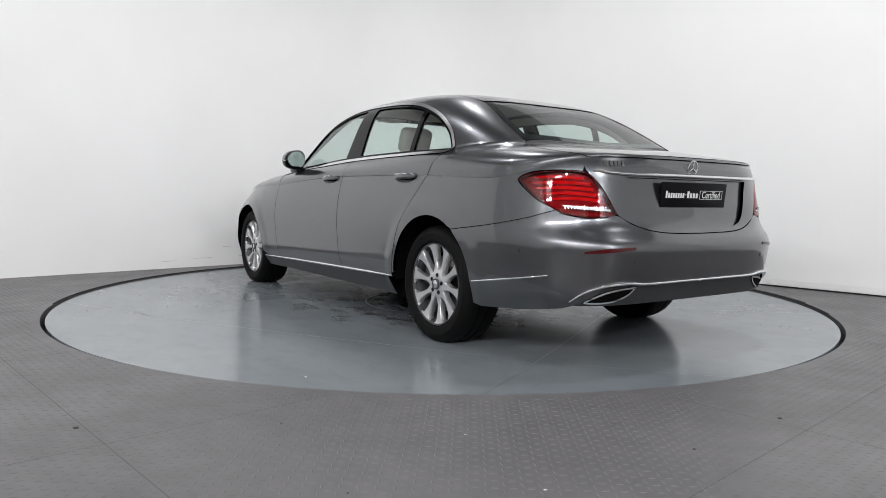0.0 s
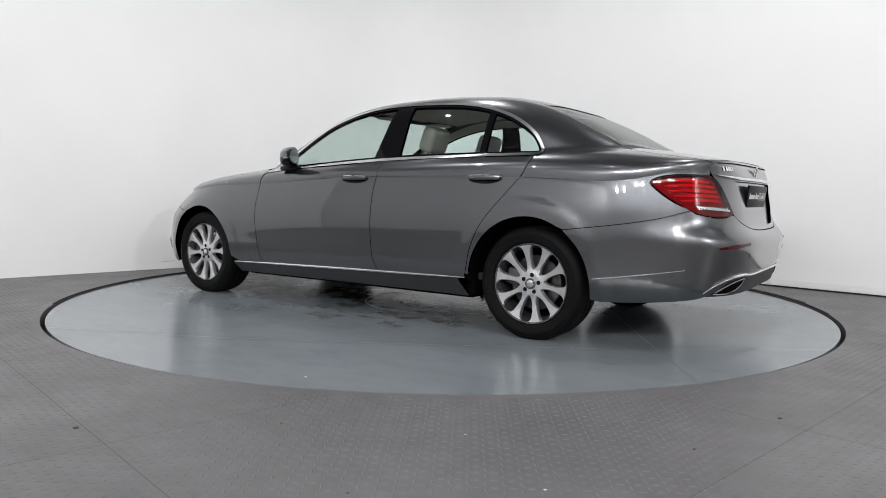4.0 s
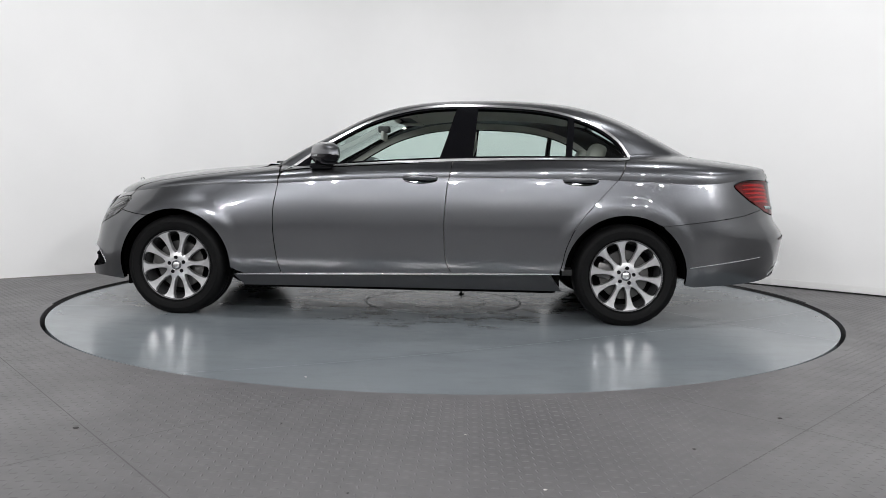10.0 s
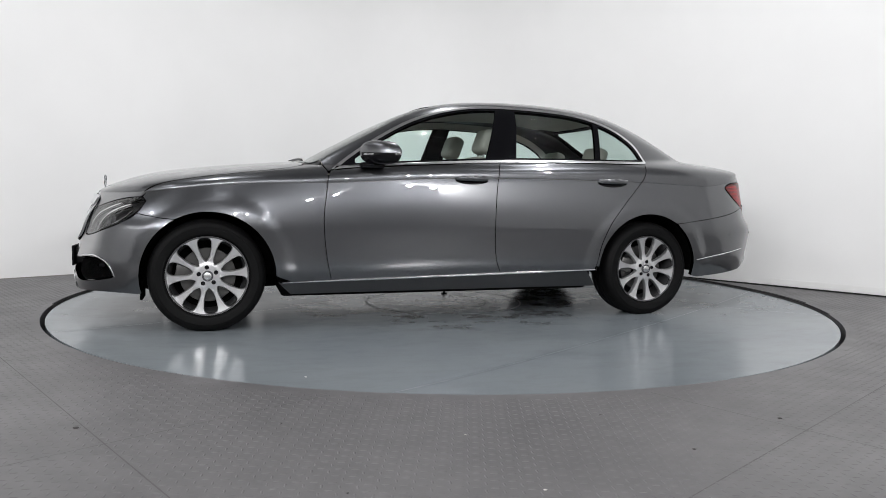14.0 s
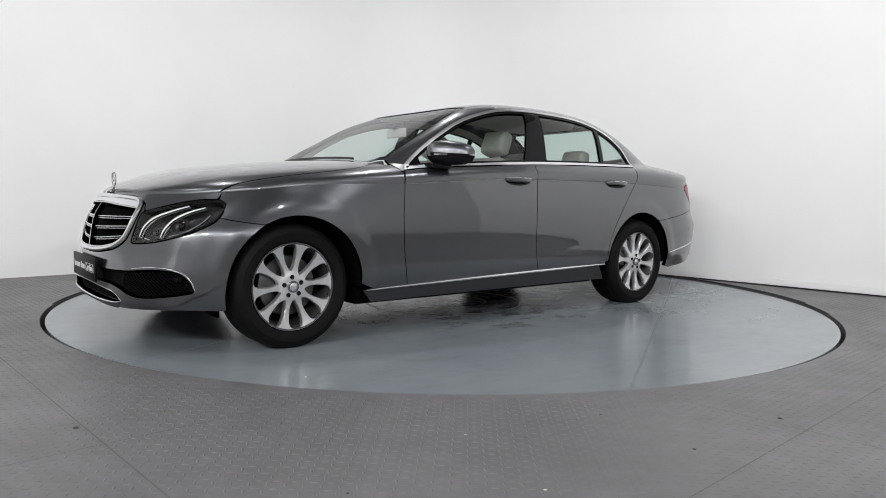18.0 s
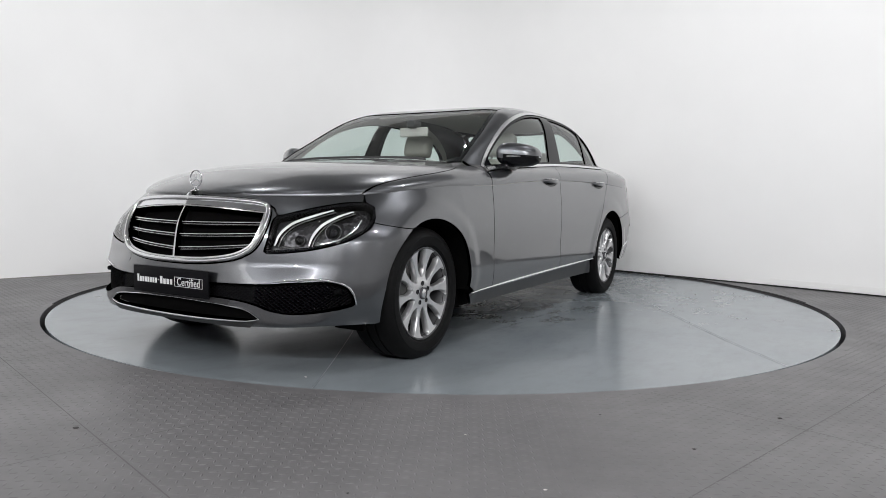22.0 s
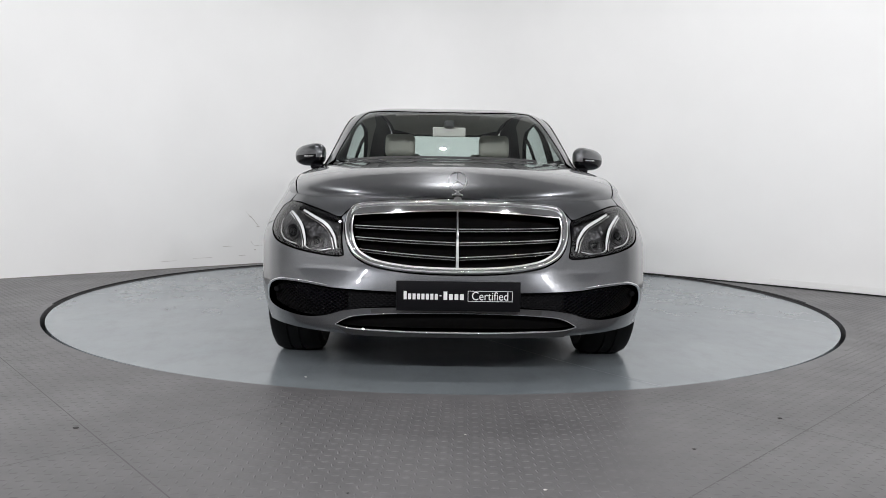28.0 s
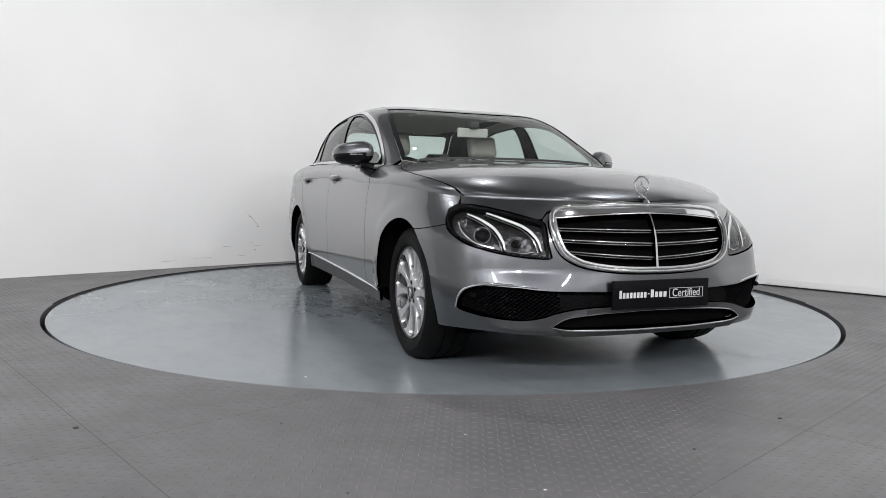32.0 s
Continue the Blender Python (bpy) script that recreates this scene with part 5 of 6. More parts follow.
panel("lid_recess", [(lower, [inset(RECESS, -0.004)])], m_paint, lid, "recessed plate panel", 0.03, -0.016, 0.0)
bead("trunk_bar", lower, across([(5.425, 0.944), (5.52, 0.936), (5.65, 0.931), (5.85, 0.931), (SMAX, 0.931)]), (0.006, 0.018, 0.020, 0.020, 0.018, 0.006), 0.012, m_trim, car, "chrome bar across the trunk lid", 0.0060, 4)
bead("exhaust_bar", lower, across([(5.300, 0.337), (5.365, 0.384), (5.45, 0.416), (5.57, 0.427), (5.64, 0.421), (5.72, 0.419), (5.9, 0.420), (SMAX, 0.420)]), (0.006, 0.016, 0.018, 0.014, 0.012, 0.012, 0.012, 0.014, 0.018, 0.016, 0.006), 0.011, m_trim, car, "chrome bar joining the exhausts", 0.0040, 4)
dif = smooth_curve([(5.31, 0.318), (5.45, 0.405), (5.56, 0.416), (5.75, 0.418), (SMAX, 0.418)], 4)
dib = smooth_curve([(5.33, 0.312), (5.50, 0.315), (5.75, 0.318), (SMAX, 0.318)], 4)
panel("diffuser", [(lower, [across(dif) + across(dib)[::-1]])], m_plastic, car, "black rear diffuser", 0.03, -0.010, 0.03)
panel("spoiler_edge", [(lower, [strip(across([(5.46, 1.010), (5.7, 1.016), (SMAX, 1.018)]), (0.002, 0.012, 0.012, 0.002), 6)])], m_paint, lid, "", 0.03, 0.006, 0.012)
# model badge as plain bars, round emblem as a plain ring
for a0, a1 in ((5.485, 5.500), (5.515, 5.532), (5.537, 5.554), (5.559, 5.576), (5.583, 5.596)):
    panel("badge_bar", [(lower, [[(a0, 0.969), (a1, 0.968), (a1, 0.991), (a0, 0.992)]])], m_trim, car, "plain chrome badge bar", 0.02, 0.003, 0.004)
em = lower(SMAX, 0.975)
bm = bmesh.new()
ringv = []
for i in range(40):
    a = 2 * math.pi * i / 40
    ringv.append([bm.verts.new((0.003 * math.cos(b), (0.037 + 0.004 * math.sin(b)) * math.sin(a), (0.037 + 0.004 * math.sin(b)) * math.cos(a))) for b in [2 * math.pi * j / 6 for j in range(6)]])
for i in range(40):
    p, q = ringv[i], ringv[(i + 1) % 40]
    for j in range(6):
        bm.faces.new((p[j], p[(j + 1) % 6], q[(j + 1) % 6], q[j]))
ob = part("emblem_ring", bm, m_trim, car, "plain chrome emblem ring")
ob.matrix_basis = Matrix.Translation((em[0] - 0.008, 0, 0.974)) @ Matrix.Rotation(radians(-8), 4, "Y")
for k in range(3):
    bm = bmesh.new()
    add_box(bm, -0.003, 0.002, -0.0028, 0.0028, 0.0, 0.037, 0.0008, Matrix.Rotation(2 * math.pi * k / 3, 4, "X"))
    bar = part("emblem_bar", bm, m_trim, car)
    bar.matrix_basis = ob.matrix_basis.copy()


# ---- door handles and mirrors ----
def blob(rows, seg=20):
    """A closed skin over cross-sections: each row is centre, half sizes (b, c) across the run along x."""
    bm = bmesh.new()
    rings = []
    for x, y, z, b, c in rows:
        rings.append([bm.verts.new((x, y + b * abs(math.cos(a)) ** 0.8 * math.copysign(1, math.cos(a)), z + c * abs(math.sin(a)) ** 0.8 * math.copysign(1, math.sin(a)))) for a in [2 * math.pi * i / seg for i in range(seg)]])
    for p, q in zip(rings, rings[1:]):
        for i in range(seg):
            bm.faces.new((p[i], p[(i + 1) % seg], q[(i + 1) % seg], q[i]))
    bm.faces.new(rings[0][::-1])
    bm.faces.new(rings[-1])
    return bm


def fittings(mm, k):
    sg = -1 if mm else 1
    for door, xa, xb, zz in ((DOORS[k][0], -0.030, -0.258, 0.925), (DOORS[k][1], -1.050, -1.282, 0.926)):
        y0 = float(np.interp(0.5, [0, 1], [lower(s_of_x(xa, 0.92), 0.92)[1], lower(s_of_x(xb, 0.92), 0.92)[1]]))
        h = new("door_handle")
        h.parent = door
        L = xb - xa
        bm = blob([(xa, y0 - 0.004, zz, 0.003, 0.004), (xa + L * 0.05, y0 + 0.008, zz + 0.001, 0.008, 0.012), (xa + L * 0.25, y0 + 0.024, zz + 0.002, 0.009, 0.0165), (xa + L * 0.55, y0 + 0.027, zz + 0.002, 0.009, 0.0175), (xa + L * 0.8, y0 + 0.022, zz + 0.001, 0.010, 0.017),
                   (xa + L * 0.96, y0 + 0.010, zz, 0.009, 0.012), (xb, y0 - 0.002, zz, 0.003, 0.004)])
        if mm:
            bmesh.ops.scale(bm, vec=(1, -1, 1), verts=bm.verts)
            bmesh.ops.reverse_faces(bm, faces=bm.faces)
        part("grip", bm, m_paint, h, "grey painted grip")
        bm = blob([(xa + L * 0.04, y0 + 0.012, zz + 0.013, 0.004, 0.002), (xa + L * 0.3, y0 + 0.030, zz + 0.014, 0.004, 0.003), (xa + L * 0.7, y0 + 0.029, zz + 0.014, 0.004, 0.003), (xa + L * 0.97, y0 + 0.012, zz + 0.012, 0.004, 0.002)], 10)
        if mm:
            bmesh.ops.scale(bm, vec=(1, -1, 1), verts=bm.verts)
            bmesh.ops.reverse_faces(bm, faces=bm.faces)
        part("handle_trim", bm, m_trim, h, "thin chrome trim")
        mid = (xa + xb) / 2
        # flat black oval on the door; its colour gives the hollow cup's shade
        cup = [(s_of_x(mid + 0.112 * math.cos(a), 0.915), 0.917 + 0.0285 * math.sin(a)) for a in np.linspace(0, 2 * math.pi, 26, endpoint=False)]
        panel("handle_cup_shade", [(lower, [cup])], m_gloss, h, "flat dark oval for the shaded handle recess", 0.02, 0.0015, 0.002, mirror=mm)
    # mirror
    mi = new("door_mirror")
    mi.parent = DOORS[k][0]
    tagged(mi, "grey door mirror with black base")
    bm = bmesh.new()
    bmesh.ops.create_uvsphere(bm, u_segments=36, v_segments=20, radius=1)
    for v in bm.verts:
        x, y, z = v.co
        e = 0.62
        x, y, z = [math.copysign(abs(q) ** e, q) for q in (x, y, z)]
        n_ = max((abs(x) ** 2.6 + abs(y) ** 2.6 + abs(z) ** 2.6) ** (1 / 2.6), 1e-6)
        x, y, z = x / n_, y / n_, z / n_
        if x < -0.25:
            x = -0.25 + (x + 0.25) * 0.21
        taper = 1 - 0.23 * (y + 1) / 2
        v.co = (0.446 + 0.104 * x * taper - 0.066 * y, 0.924 + 0.112 * y, 1.0706 + 0.0824 * z * taper - 0.006 * y)
    if mm:
        bmesh.ops.scale(bm, vec=(1, -1, 1), verts=bm.verts)
        bmesh.ops.reverse_faces(bm, faces=bm.faces)
    low = bm.copy()
    for f in [f for f in bm.faces if f.calc_center_median().z < 1.062]:
        bm.faces.remove(f)
    for f in [f for f in low.faces if f.calc_center_median().z >= 1.062]:
        low.faces.remove(f)
    part("mirror_shell", bm, m_paint, mi, "grey painted shell")
    part("mirror_base_shell", low, m_gloss, mi, "gloss black lower shell")
    bm = bmesh.new()
    vs = []
    for i in range(22):
        a = -0.35 + 2.3 * i / 21
        for dz in (0.004, -0.004):
            vs.append((0.446 + 0.106 * math.cos(a) * (1 - 0.115 * (math.sin(a) + 1)) - 0.067 * math.sin(a), 0.924 + 0.113 * math.sin(a), 1.060 + dz))
    vv = [bm.verts.new((x, sg * y, z)) for x, y, z in vs]
    for i in range(21):
        bm.faces.new((vv[2 * i], vv[2 * i + 2], vv[2 * i + 3], vv[2 * i + 1]))
    bmesh.ops.solidify(bm, geom=list(bm.faces), thickness=0.004)
    part("indicator_strip", bm, m_chrome, mi, "clear indicator strip")
    bm = bmesh.new()
    q = [bm.verts.new((0.400 - 0.062 * math.cos(a) * 0.8, sg * (0.924 + 0.092 * math.cos(a)), 1.070 + 0.062 * math.sin(a) * (1 - 0.12 * math.cos(a)))) for a in np.linspace(0, 2 * math.pi, 24, endpoint=False)]
    bm.faces.new(q)
    bmesh.ops.solidify(bm, geom=list(bm.faces), thickness=0.003)
    part("mirror_glass", bm, m_chrome, mi, "mirror glass")
    bm = bmesh.new()
    add_box(bm, 0.430, 0.575, 0.815, 0.905, 0.975, 1.012, 0.012)
    if mm:
        bmesh.ops.scale(bm, vec=(1, -1, 1), verts=bm.verts)
        bmesh.ops.reverse_faces(bm, faces=bm.faces)
    part("mirror_foot", bm, m_gloss, mi, "gloss black mirror foot")


fittings(False, 0)
fittings(True, 1)

# wipers
for y0, y1, x0, x1 in ((0.52, -0.12, 0.905, 0.925), (-0.05, -0.62, 0.93, 0.86)):
    w = new("wiper")
    w.parent = car
    n = 14
    bm = bmesh.new()
    pr = []
    for i in range(n + 1):
        y = y0 + (y1 - y0) * i / n
        x = x0 + (x1 - x0) * i / n - 0.012
        z = float(np.interp(y if y >= 0 else -y, upper(np.full(80, x), np.linspace(0.6, HALF, 80))[::-1, 1], upper(np.full(80, x), np.linspace(0.6, HALF, 80))[::-1, 2]))
        pr.append([bm.verts.new((x + a, y, z + b)) for a, b in ((0.008, 0.002), (0.004, 0.016), (-0.004, 0.016), (-0.008, 0.002))])
    for p, q in zip(pr, pr[1:]):
        for j in range(4):
            bm.faces.new((p[j], p[(j + 1) % 4], q[(j + 1) % 4], q[j]))
    part("blade", bm, m_plastic, w, "black wiper blade")


# ---- cabin ----
def soft_box(x0, x1, y0, y1, z0, z1, bev, m=None):
    bm = bmesh.new()
    add_box(bm, x0, x1, y0, y1, z0, z1)
    bmesh.ops.bevel(bm, geom=list(bm.edges), offset=bev, segments=4, affect="EDGES", profile=0.6)
    if m is not None:
        bmesh.ops.transform(bm, matrix=m, verts=bm.verts)
    return bm


def seat(x, y, rear=False):
    s = new("rear_seat" if rear else "front_seat")
    s.parent = car
    tagged(s, "beige leather car seat with headrest")
    s.matrix_basis = Matrix.Translation((x, y, 0))
    w = 0.275 if rear else 0.255
    part("cushion", soft_box(-0.26, 0.26, -w, w, 0.36, 0.56, 0.05), m_leather, s)
    tilt = Matrix.Translation((-0.20, 0, 0.52)) @ Matrix.Rotation(radians(-20), 4, "Y")
    bm = soft_box(-0.08, 0.07, -w, w, 0.0, 0.60 if not rear else 0.55, 0.055)
    for v in bm.verts:
        # the backrest narrows towards its shoulders
        v.co.y *= 1 - (0.0 if rear else 0.38) * max(0.0, v.co.z / 0.6) ** 2
    bmesh.ops.transform(bm, matrix=tilt, verts=bm.verts)
    part("backrest", bm, m_leather, s)
    for sg in (-1, 1):
        part("side_bolster", soft_box(-0.03, 0.12, sg * (w - 0.03) - 0.035, sg * (w - 0.03) + 0.035, 0.06, 0.48, 0.03, tilt), m_leather, s)
        part("headrest_post", soft_box(-0.012, 0.0, sg * 0.06 - 0.006, sg * 0.06 + 0.006, 0.55, 0.68, 0.003, tilt), m_satin, s)
    h0 = 0.56 if rear else 0.635
    part("headrest", soft_box(-0.055, 0.055, -0.118, 0.118, h0, h0 + (0.15 if rear else 0.18), 0.05, tilt), m_leather, s)


for sy in (0.37, -0.37):
    seat(0.02, sy)
    seat(-0.92, sy * 0.93, True)
panel("roof_lining", [(upper, [sym(up_xy(smooth_curve([(0.02, 0.0), (0.0, 0.3), (-0.02, 0.53)], 4)) + up_xy(line((-0.02, 0.53), (-1.33, 0.46), 10)) + up_xy([(-1.35, 0.3), (-1.36, 0.0)]))])], m_lining, car, "light roof lining", 0.07, -0.035, 0.0)


def cards(mm):
    panel("door_card", [(lower, [low_xz(line((0.80, 0.86), (0.80, 0.32), 8) + line((0.80, 0.32), (-1.05, 0.34), 12) + line((-1.05, 0.60), (-1.30, 0.90), 6) + line((-1.30, 0.91), (0.80, 0.86), 12))]),
                        (upper, [crease_run_up(0.76, -1.36, 20) + up_xz([(-1.36, 1.03), (-0.9, 1.030), (-0.3, 1.012), (0.2, 0.985), (0.70, 0.945)])])], m_leather, car, "beige door card", 0.08, -0.055, 0.0, mirror=mm)
    ins = inset(DLO, 0.022)
    ring_out = up_xz([tuple(q) for q in inset(DLO, -0.035)])
    panel("pillar_lining", [(upper, [[(x, min(a, a_of_y(x, 0.535))) for x, a in ring_out], up_xz([tuple(q) for q in inset(DLO, 0.014)])])], m_lining, car, "light pillar lining", 0.05, -0.030, 0.0, mirror=mm)


both(cards)
part("dashboard", soft_box(0.62, 1.00, -0.72, 0.72, 0.62, 0.965, 0.05), m_dash, car, "dark dashboard")
part("instrument_hood", soft_box(0.56, 0.76, -0.56, -0.18, 0.90, 0.995, 0.03), m_dash, car)
part("display_screen", soft_box(0.600, 0.618, -0.20, 0.16, 0.90, 1.00, 0.006), m_gloss, car, "wide black display")
part("centre_console", soft_box(-0.35, 0.62, -0.12, 0.12, 0.36, 0.62, 0.03), m_dash, car)
part("parcel_shelf", soft_box(-1.90, -1.26, -0.62, 0.62, 0.985, 1.015, 0.012), m_dash, car, "dark parcel shelf")
part("cabin_floor", soft_box(-1.25, 1.0, -0.78, 0.78, 0.30, 0.345, 0.01), m_dash, car)
part("bulkhead", soft_box(0.98, 1.02, -0.75, 0.75, 0.34, 0.93, 0.01), m_dash, car)
bm = bmesh.new()
sw = []
for i in range(40):
    a = 2 * math.pi * i / 40
    sw.append([bm.verts.new(((0.014 * math.cos(b)), (0.18 + 0.014 * math.sin(b)) * math.cos(a), (0.18 + 0.014 * math.sin(b)) * math.sin(a))) for b in [2 * math.pi * j / 8 for j in range(8)]])
for i in range(40):
    p, q = sw[i], sw[(i + 1) % 40]
    for j in range(8):
        bm.faces.new((p[j], p[(j + 1) % 8], q[(j + 1) % 8], q[j]))
add_box(bm, -0.02, 0.02, -0.17, 0.17, -0.02, 0.02, 0.008)
add_box(bm, -0.02, 0.02, -0.02, 0.02, -0.17, 0.0, 0.008)
ob = part("steering_wheel", bm, m_dash, car, "dark steering wheel")
ob.matrix_basis = Matrix.Translation((0.44, -0.37, 0.88)) @ Matrix.Rotation(radians(-24), 4, "Y")
part("inner_mirror", soft_box(0.205, 0.225, -0.115, 0.115, 1.225, 1.290, 0.009), m_lining, car, "rear-view mirror")
part("mirror_stem", soft_box(0.17, 0.26, -0.035, 0.035, 1.285, 1.335, 0.015), m_dash, car)
for sy in (0.22, -0.38):
    part("sun_visor", soft_box(-0.06, 0.10, sy - 0.0, sy + 0.16, 1.375, 1.388, 0.005), m_lining, car)


# ---- studio floor and wall details ----
U, V = Vector((0.73, 0.683)), Vector((-0.683, 0.73))


def in_room(x, y):
    a = Vector((x - cx, y - cy_))
    return a.dot(Vector((-d1.y, d1.x))) > 0.12 and a.dot(Vector((d2.y, -d2.x))) > 0.12


def tread_marks():
    """Raised lozenges of the floor plates, alternately turned."""
    P, L, W, Hh = 0.0345, 0.0145, 0.0036, 0.0016
    verts, faces = [], []
    k = 0
    for i in range(-190, 110):
        for j in range(-190, 110):
            x = i * P * U.x + j * P * V.x
            y = i * P * U.y + j * P * V.y
            r2 = x * x + y * y
            if y < -4.75 or y > 1.6 or r2 < 7.70 or abs(x) > 0.66 * (y + 5.4) + 0.25 or not in_room(x, y):
                continue
            ax, ay = (1, 0) if (i + j) % 2 else (0, 1)
            ax, ay = ax * 0.985 - ay * 0.17, ay * 0.985 + ax * 0.17
            for u, v, z in ((-L, 0, 0), (-L * 0.5, -W, 0), (L * 0.5, -W, 0), (L, 0, 0), (L * 0.5, W, 0), (-L * 0.5, W, 0), (-L * 0.55, 0, Hh), (L * 0.55, 0, Hh)):
                verts.append((x + ax * u - ay * v, y + ay * u + ax * v, Z_FLOOR + z - 0.0001))
            faces += [(k, k + 1, k + 6), (k + 1, k + 2, k + 7, k + 6), (k + 2, k + 3, k + 7), (k + 3, k + 4, k + 7), (k + 4, k + 5, k + 6, k + 7), (k + 5, k, k + 6)]
            k += 8
    ob = mesh_object("floor_tread", verts, faces, m_floor, smooth=True)
    return tagged(ob, "raised tread marks of the grey floor plates", "floor tread", kind="stuff")


tread_marks()
m_seam = mat("floor_seam_dirt", (0.080, 0.077, 0.078), 0.6)


def seam(name, a, b, w, h, material, parent=None, gap=None):
    """A thin low strip on the floor from a to b, left out over the pit."""
    n = max(2, int((b - a).length / 0.06))
    t = (b - a).normalized()
    s = Vector((-t.y, t.x)) * w / 2
    verts, faces = [], []
    run = 0
    for i in range(n + 1):
        q = a + (b - a) * i / n
        ok = (q.length > R_PIT + 0.03 and in_room(q.x, q.y)) if gap is None else gap(q)
        if not ok:
            run = 0
            continue
        jit = 0.8 + 0.4 * random.random()
        k = len(verts)
        verts += [(q.x - s.x * jit, q.y - s.y * jit, h), (q.x + s.x * jit, q.y + s.y * jit, h)]
        if run:
            faces.append((k - 2, k, k + 1, k - 1))
        run = 1
    if not faces:
        return None
    ob = mesh_object(name, verts, faces, material, parent)
    return ob


for u0 in (-4.84, -3.02, -1.20, 0.62, 2.44):
    ob = seam("plate_joint", U * u0 + V * -6, U * u0 + V * 3.4, 0.0042, Z_FLOOR + 0.0006, m_seam, floor)
for v0 in (-4.48, -3.10, -1.72, -0.34, 1.04):
    ob = seam("plate_joint", V * v0 + U * -6, V * v0 + U * 4.2, 0.0042, Z_FLOOR + 0.0006, m_seam, floor)

# joints of the turntable plates and its round hub cover
m_joint = mat("turntable_joint", (0.165, 0.185, 0.198), 0.35)


def disc_strip(name, pts, w):
    verts, faces = [], []
    p = [Vector(q) for q in pts]
    for i, q in enumerate(p):
        t = (p[min(i + 1, len(p) - 1)] - p[max(i - 1, 0)]).normalized()
        s = Vector((-t.y, t.x)) * w / 2
        z = disc_z(q.length) + 0.0012
        verts += [(q.x - s.x, q.y - s.y, z), (q.x + s.x, q.y + s.y, z)]
        if i:
            k = 2 * i
            faces.append((k - 2, k, k + 1, k - 1))
    return mesh_object(name, verts, faces, m_joint, turntable)


def chord(d, ang):
    h = math.sqrt(R_DISC ** 2 - d * d) - 0.01
    c, s = math.cos(radians(ang)), math.sin(radians(ang))
    return [(c * t - s * d, s * t + c * d) for t in np.linspace(-h, h, 40)]


for d in (-0.55, 1.62):
    disc_strip("plate_joint", chord(d, 31), 0.0035)
for d in (1.25,):
    disc_strip("plate_joint", chord(d, 121), 0.0035)
disc_strip("hub_cover_joint", [(0.60 * math.cos(a), 0.60 * math.sin(a)) for a in np.linspace(0, 2 * math.pi, 61)], 0.014)
disc_strip("hub_cover_joint", [(0.33 * math.cos(a), 0.33 * math.sin(a)) for a in np.linspace(0.4, 4.6, 31)], 0.008)


# a small black clip lying by the hub cover
bm = bmesh.new()
add_box(bm, -0.022, 0.022, -0.012, 0.012, 0.0, 0.010, 0.003)
add_box(bm, -0.006, 0.008, -0.007, 0.007, 0.008, 0.034, 0.003)
clip = part("plastic_clip", bm, m_black, turntable, "small black plastic clip")
_q = Matrix.Rotation(-radians(124.795 + 5.21964 * 13), 2) @ Vector((0.045, 0.40))
clip.matrix_basis = Matrix.Translation((_q.x, _q.y, disc_z(_q.length)))


# the lifted seal strip along the pit's far edge
def arc_strip(r0, r1, a0, a1, h, material, name, label, n=50):
    verts, faces = [], []
    for i in range(n + 1):
        a = radians(a0 + (a1 - a0) * i / n)
        for r, z in ((r0, Z_FLOOR), (r0, Z_FLOOR + h), (r1, Z_FLOOR + h), (r1, Z_FLOOR)):
            verts.append((r * math.cos(a), r * math.sin(a), z))
        if i:
            k = 4 * i
            for j in range(3):
                faces.append((k - 4 + j, k + j, k + j + 1, k - 3 + j))
    ob = mesh_object(name, verts, faces, material)
    return tagged(ob, label, "seal strip")


arc_strip(R_PIT - 0.003, R_PIT + 0.007, -14, 196, 0.006, m_black, "rubber_seal", "black rubber seal round the turntable pit", 90)
arc_strip(R_PIT + 0.024, R_PIT + 0.033, -3, 38, 0.005, m_black, "edge_strip", "lifted black edge strip beside the pit")

# along the walls: a black strip drawn for the shaded base gap, and a low white skirting board on one stretch
m_skirt = mat("white_skirting", (0.78, 0.78, 0.77), 0.4)


def wall_run(name, d, t0, t1, off, z0, z1, thick, material, label):
    a, b = Vector((cx, cy_)) + d * t0, Vector((cx, cy_)) + d * t1
    n = Vector((-d.y, d.x))
    if n.dot(Vector((0, -1))) < 0:
        n = -n
    bm = bmesh.new()
    p = [a + n * off, b + n * off, b + n * (off + thick), a + n * (off + thick)]
    lo, hi = [bm.verts.new((q.x, q.y, z0)) for q in p], [bm.verts.new((q.x, q.y, z1)) for q in p]
    bm.faces.new(lo[::-1])
    bm.faces.new(hi)
    for i in range(4):
        bm.faces.new((lo[i], lo[(i + 1) % 4], hi[(i + 1) % 4], hi[i]))
    bmesh.ops.recalc_face_normals(bm, faces=bm.faces)
    bmesh.ops.bevel(bm, geom=list(bm.edges), offset=min(0.004, (z1 - z0) * 0.25), segments=2, affect="EDGES")
    ob = part(name, bm, material, None, smooth=False)
    return tagged(ob, label, "skirting", kind="structure")


wall_run("trim", d2, 1.9, 6.5, 0.002, Z_FLOOR - 0.005, Z_FLOOR + 0.013, 0.014, m_black, "black strip for the dark gap at the wall's foot")
wall_run("baseboard", d2, 4.30, 7.5, 0.018, Z_FLOOR + 0.014, Z_FLOOR + 0.075, 0.012, m_skirt, "low white skirting board")
wall_run("trim", d1, 1.9, 6.5, 0.002, Z_FLOOR - 0.005, Z_FLOOR + 0.006, 0.010, mat("grey_sealant", (0.25, 0.24, 0.22), 0.7), "grey sealant at the wall's foot")

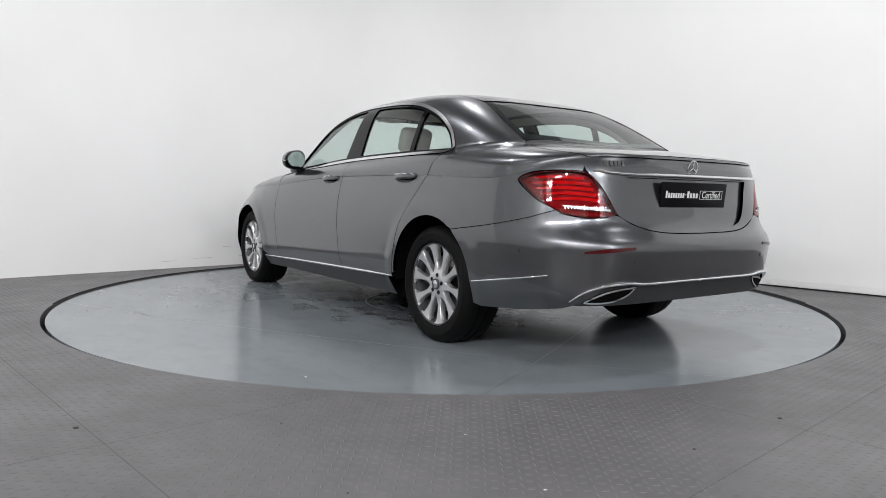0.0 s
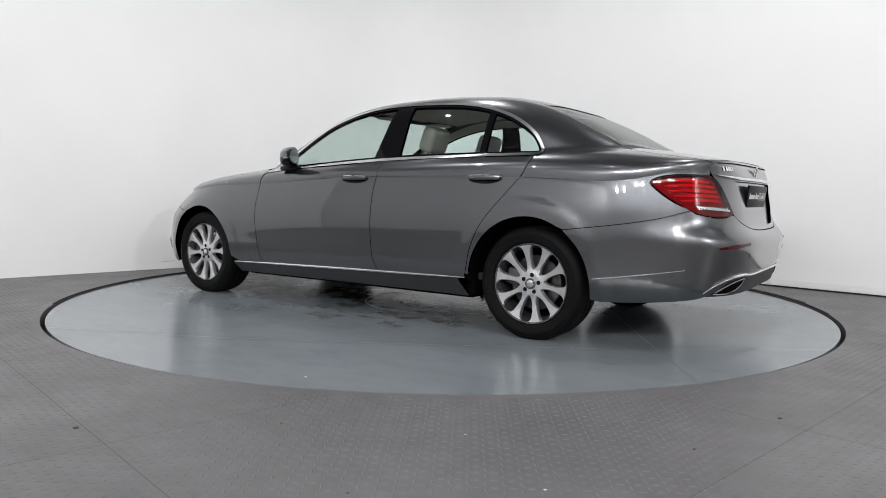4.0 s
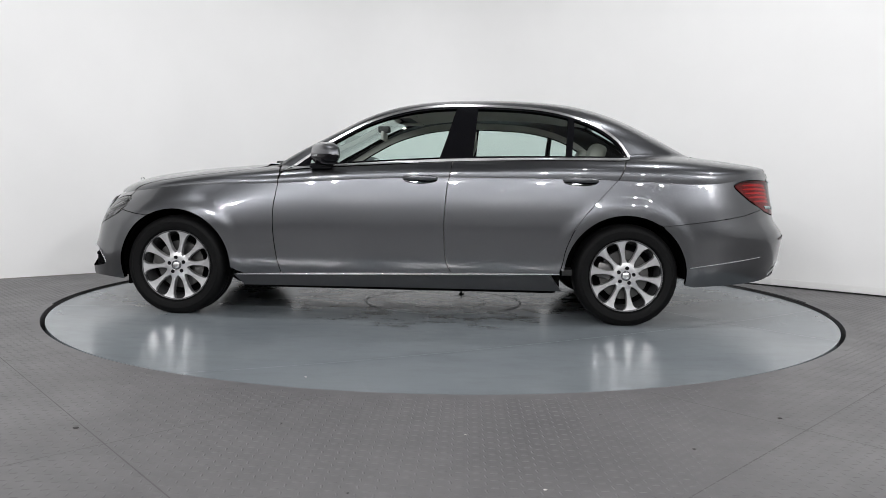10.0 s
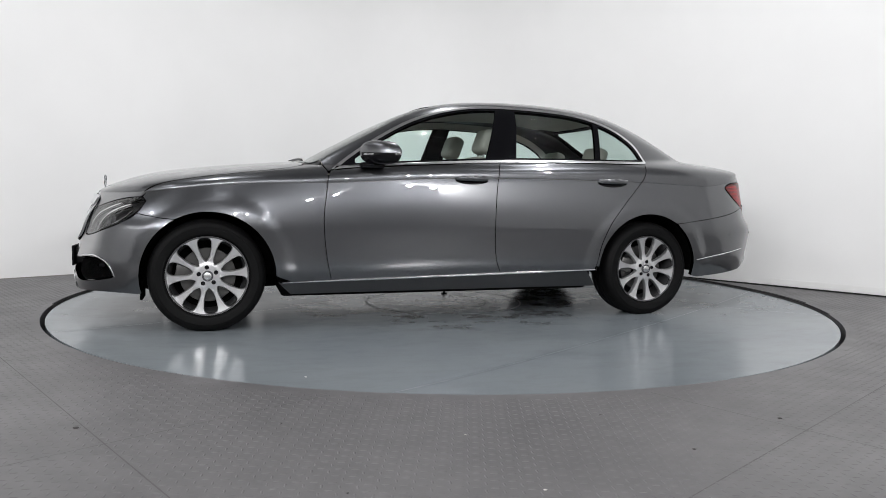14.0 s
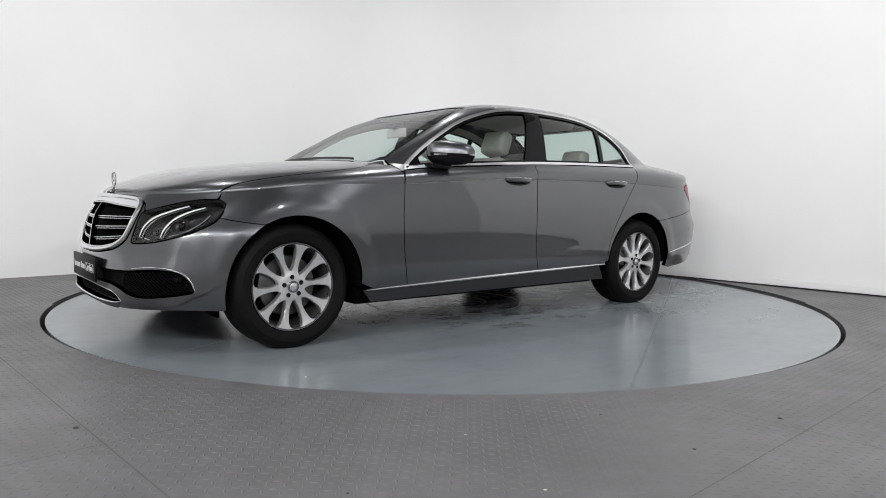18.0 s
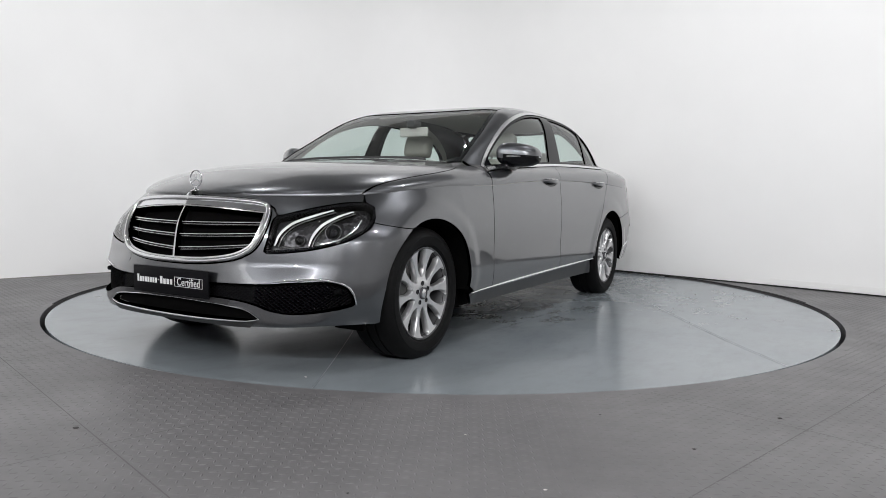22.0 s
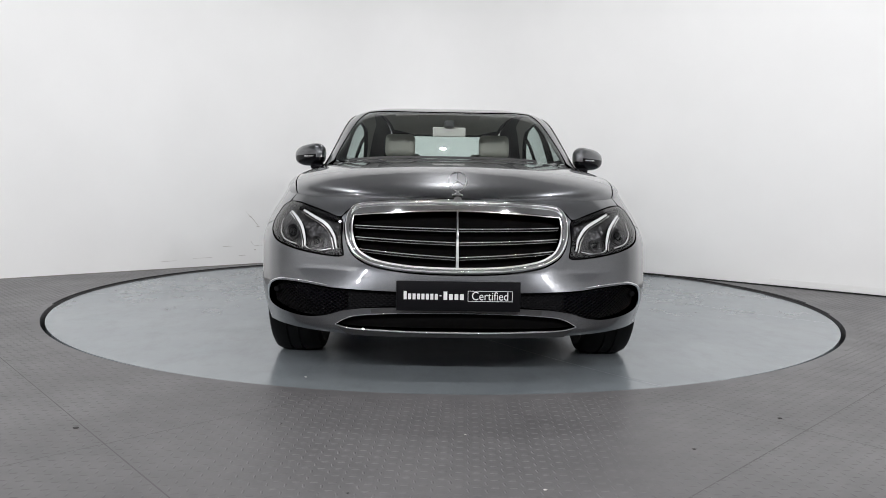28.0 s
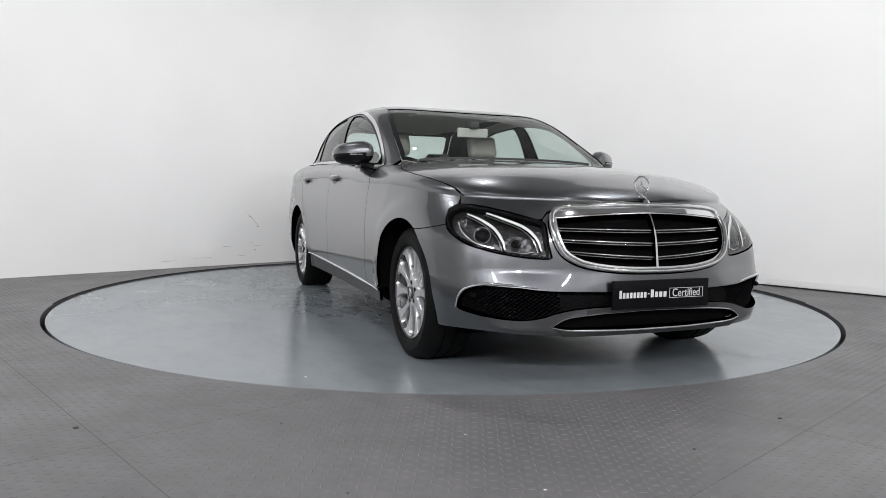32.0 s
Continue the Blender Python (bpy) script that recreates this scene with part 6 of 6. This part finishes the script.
# scraped plaster on the wall behind the turntable
m_scuff = mat("scraped_plaster", (0.34, 0.31, 0.27), 0.9)
rnd = random.Random(5)
for t0, z0, w, h, fat in ((2.594, 0.482, 0.124, 0.140, 0.010), (2.53, 0.408, 0.04, 0.006, 0.006), (2.87, 0.208, 0.115, 0.012, 0.004), (2.602, 0.234, 0.035, 0.045, 0.005), (2.516, 0.206, 0.115, 0.010, 0.004), (2.566, 0.156, 0.02, 0.006, 0.010),
                          (2.66, 0.565, 0.012, 0.004, 0.006), (3.15, 0.10, 0.20, 0.008, 0.003), (3.50, 0.085, 0.16, 0.008, 0.003), (2.72, 0.105, 0.09, 0.006, 0.003)):
    o = Vector((cx, cy_)) + d1 * t0
    nrm = Vector((0.681, -0.732))
    n = 9
    top = [(i / (n - 1) - 0.5, 0.5 * (rnd.random() - 0.2)) for i in range(n)]
    vs, fs = [], []
    for i, (a, b) in enumerate(top):
        th = fat * (0.4 + 0.9 * rnd.random()) * (1 - 1.6 * abs(a) ** 1.5)
        q = o + d1 * (a * w)
        zz = z0 + b * h * 0.25 + (a * h if h > 0.02 else 0)
        vs += [(q.x + nrm.x * 0.003, q.y + nrm.y * 0.003, zz), (q.x + nrm.x * 0.003, q.y + nrm.y * 0.003, zz + th)]
        if i:
            fs.append((2 * i - 2, 2 * i, 2 * i + 1, 2 * i - 1))
    ob = mesh_object("trim", vs, fs, m_scuff)
    tagged(ob, "scraped crack in the white wall plaster", "wall mark", kind="structure")

# grit on the floor
m_grit = mat("dark_grit", (0.03, 0.028, 0.026), 0.8)
m_chip = mat("pale_chip", (0.6, 0.58, 0.55), 0.7)
for k, (x, y, r, pale) in enumerate(((-1.19, -3.18, 0.010, 0), (1.21, -2.96, 0.009, 0), (0.79, -3.28, 0.006, 0), (0.57, -2.95, 0.005, 0), (-0.54, -3.10, 0.005, 0), (0.08, -3.18, 0.004, 1), (0.28, -3.60, 0.005, 1), (-0.24, -3.64, 0.004, 0), (-0.59, -2.43, 0.006, 1))):
    bm = bmesh.new()
    bmesh.ops.create_icosphere(bm, subdivisions=1, radius=r * 0.75)
    for v in bm.verts:
        v.co.x *= 1.3 + 0.5 * rnd.random()
        v.co.z = max(v.co.z * (0.4 + 0.2 * rnd.random()), -r * 0.15)
    zb = min(v.co.z for v in bm.verts)
    ob = part("grit", bm, m_chip if pale else m_grit, None)
    zf = Z_FLOOR if x * x + y * y > R_PIT ** 2 else disc_z(math.hypot(x, y))
    ob.matrix_basis = Matrix.Translation((x, y, zf - zb))
    tagged(ob, ("pale chip lying on the grey floor" if pale else "small dark grit lying on the grey floor"), "grit", "grit on the floor")


# ---- what moves ----
def motions():
    rows_disc, rows_car = [], []
    for k in range(33):
        th = radians(124.795 + 5.21964 * k)
        rows_disc.append((float(k), Matrix.Rotation(th, 4, "Z")))
        rows_car.append((float(k), Matrix.Rotation(th, 4, "Z") @ Matrix.Translation((0.2547, 0.0157, -0.035))))
    walk(turntable, rows_disc)
    walk(car, rows_car)


motions()
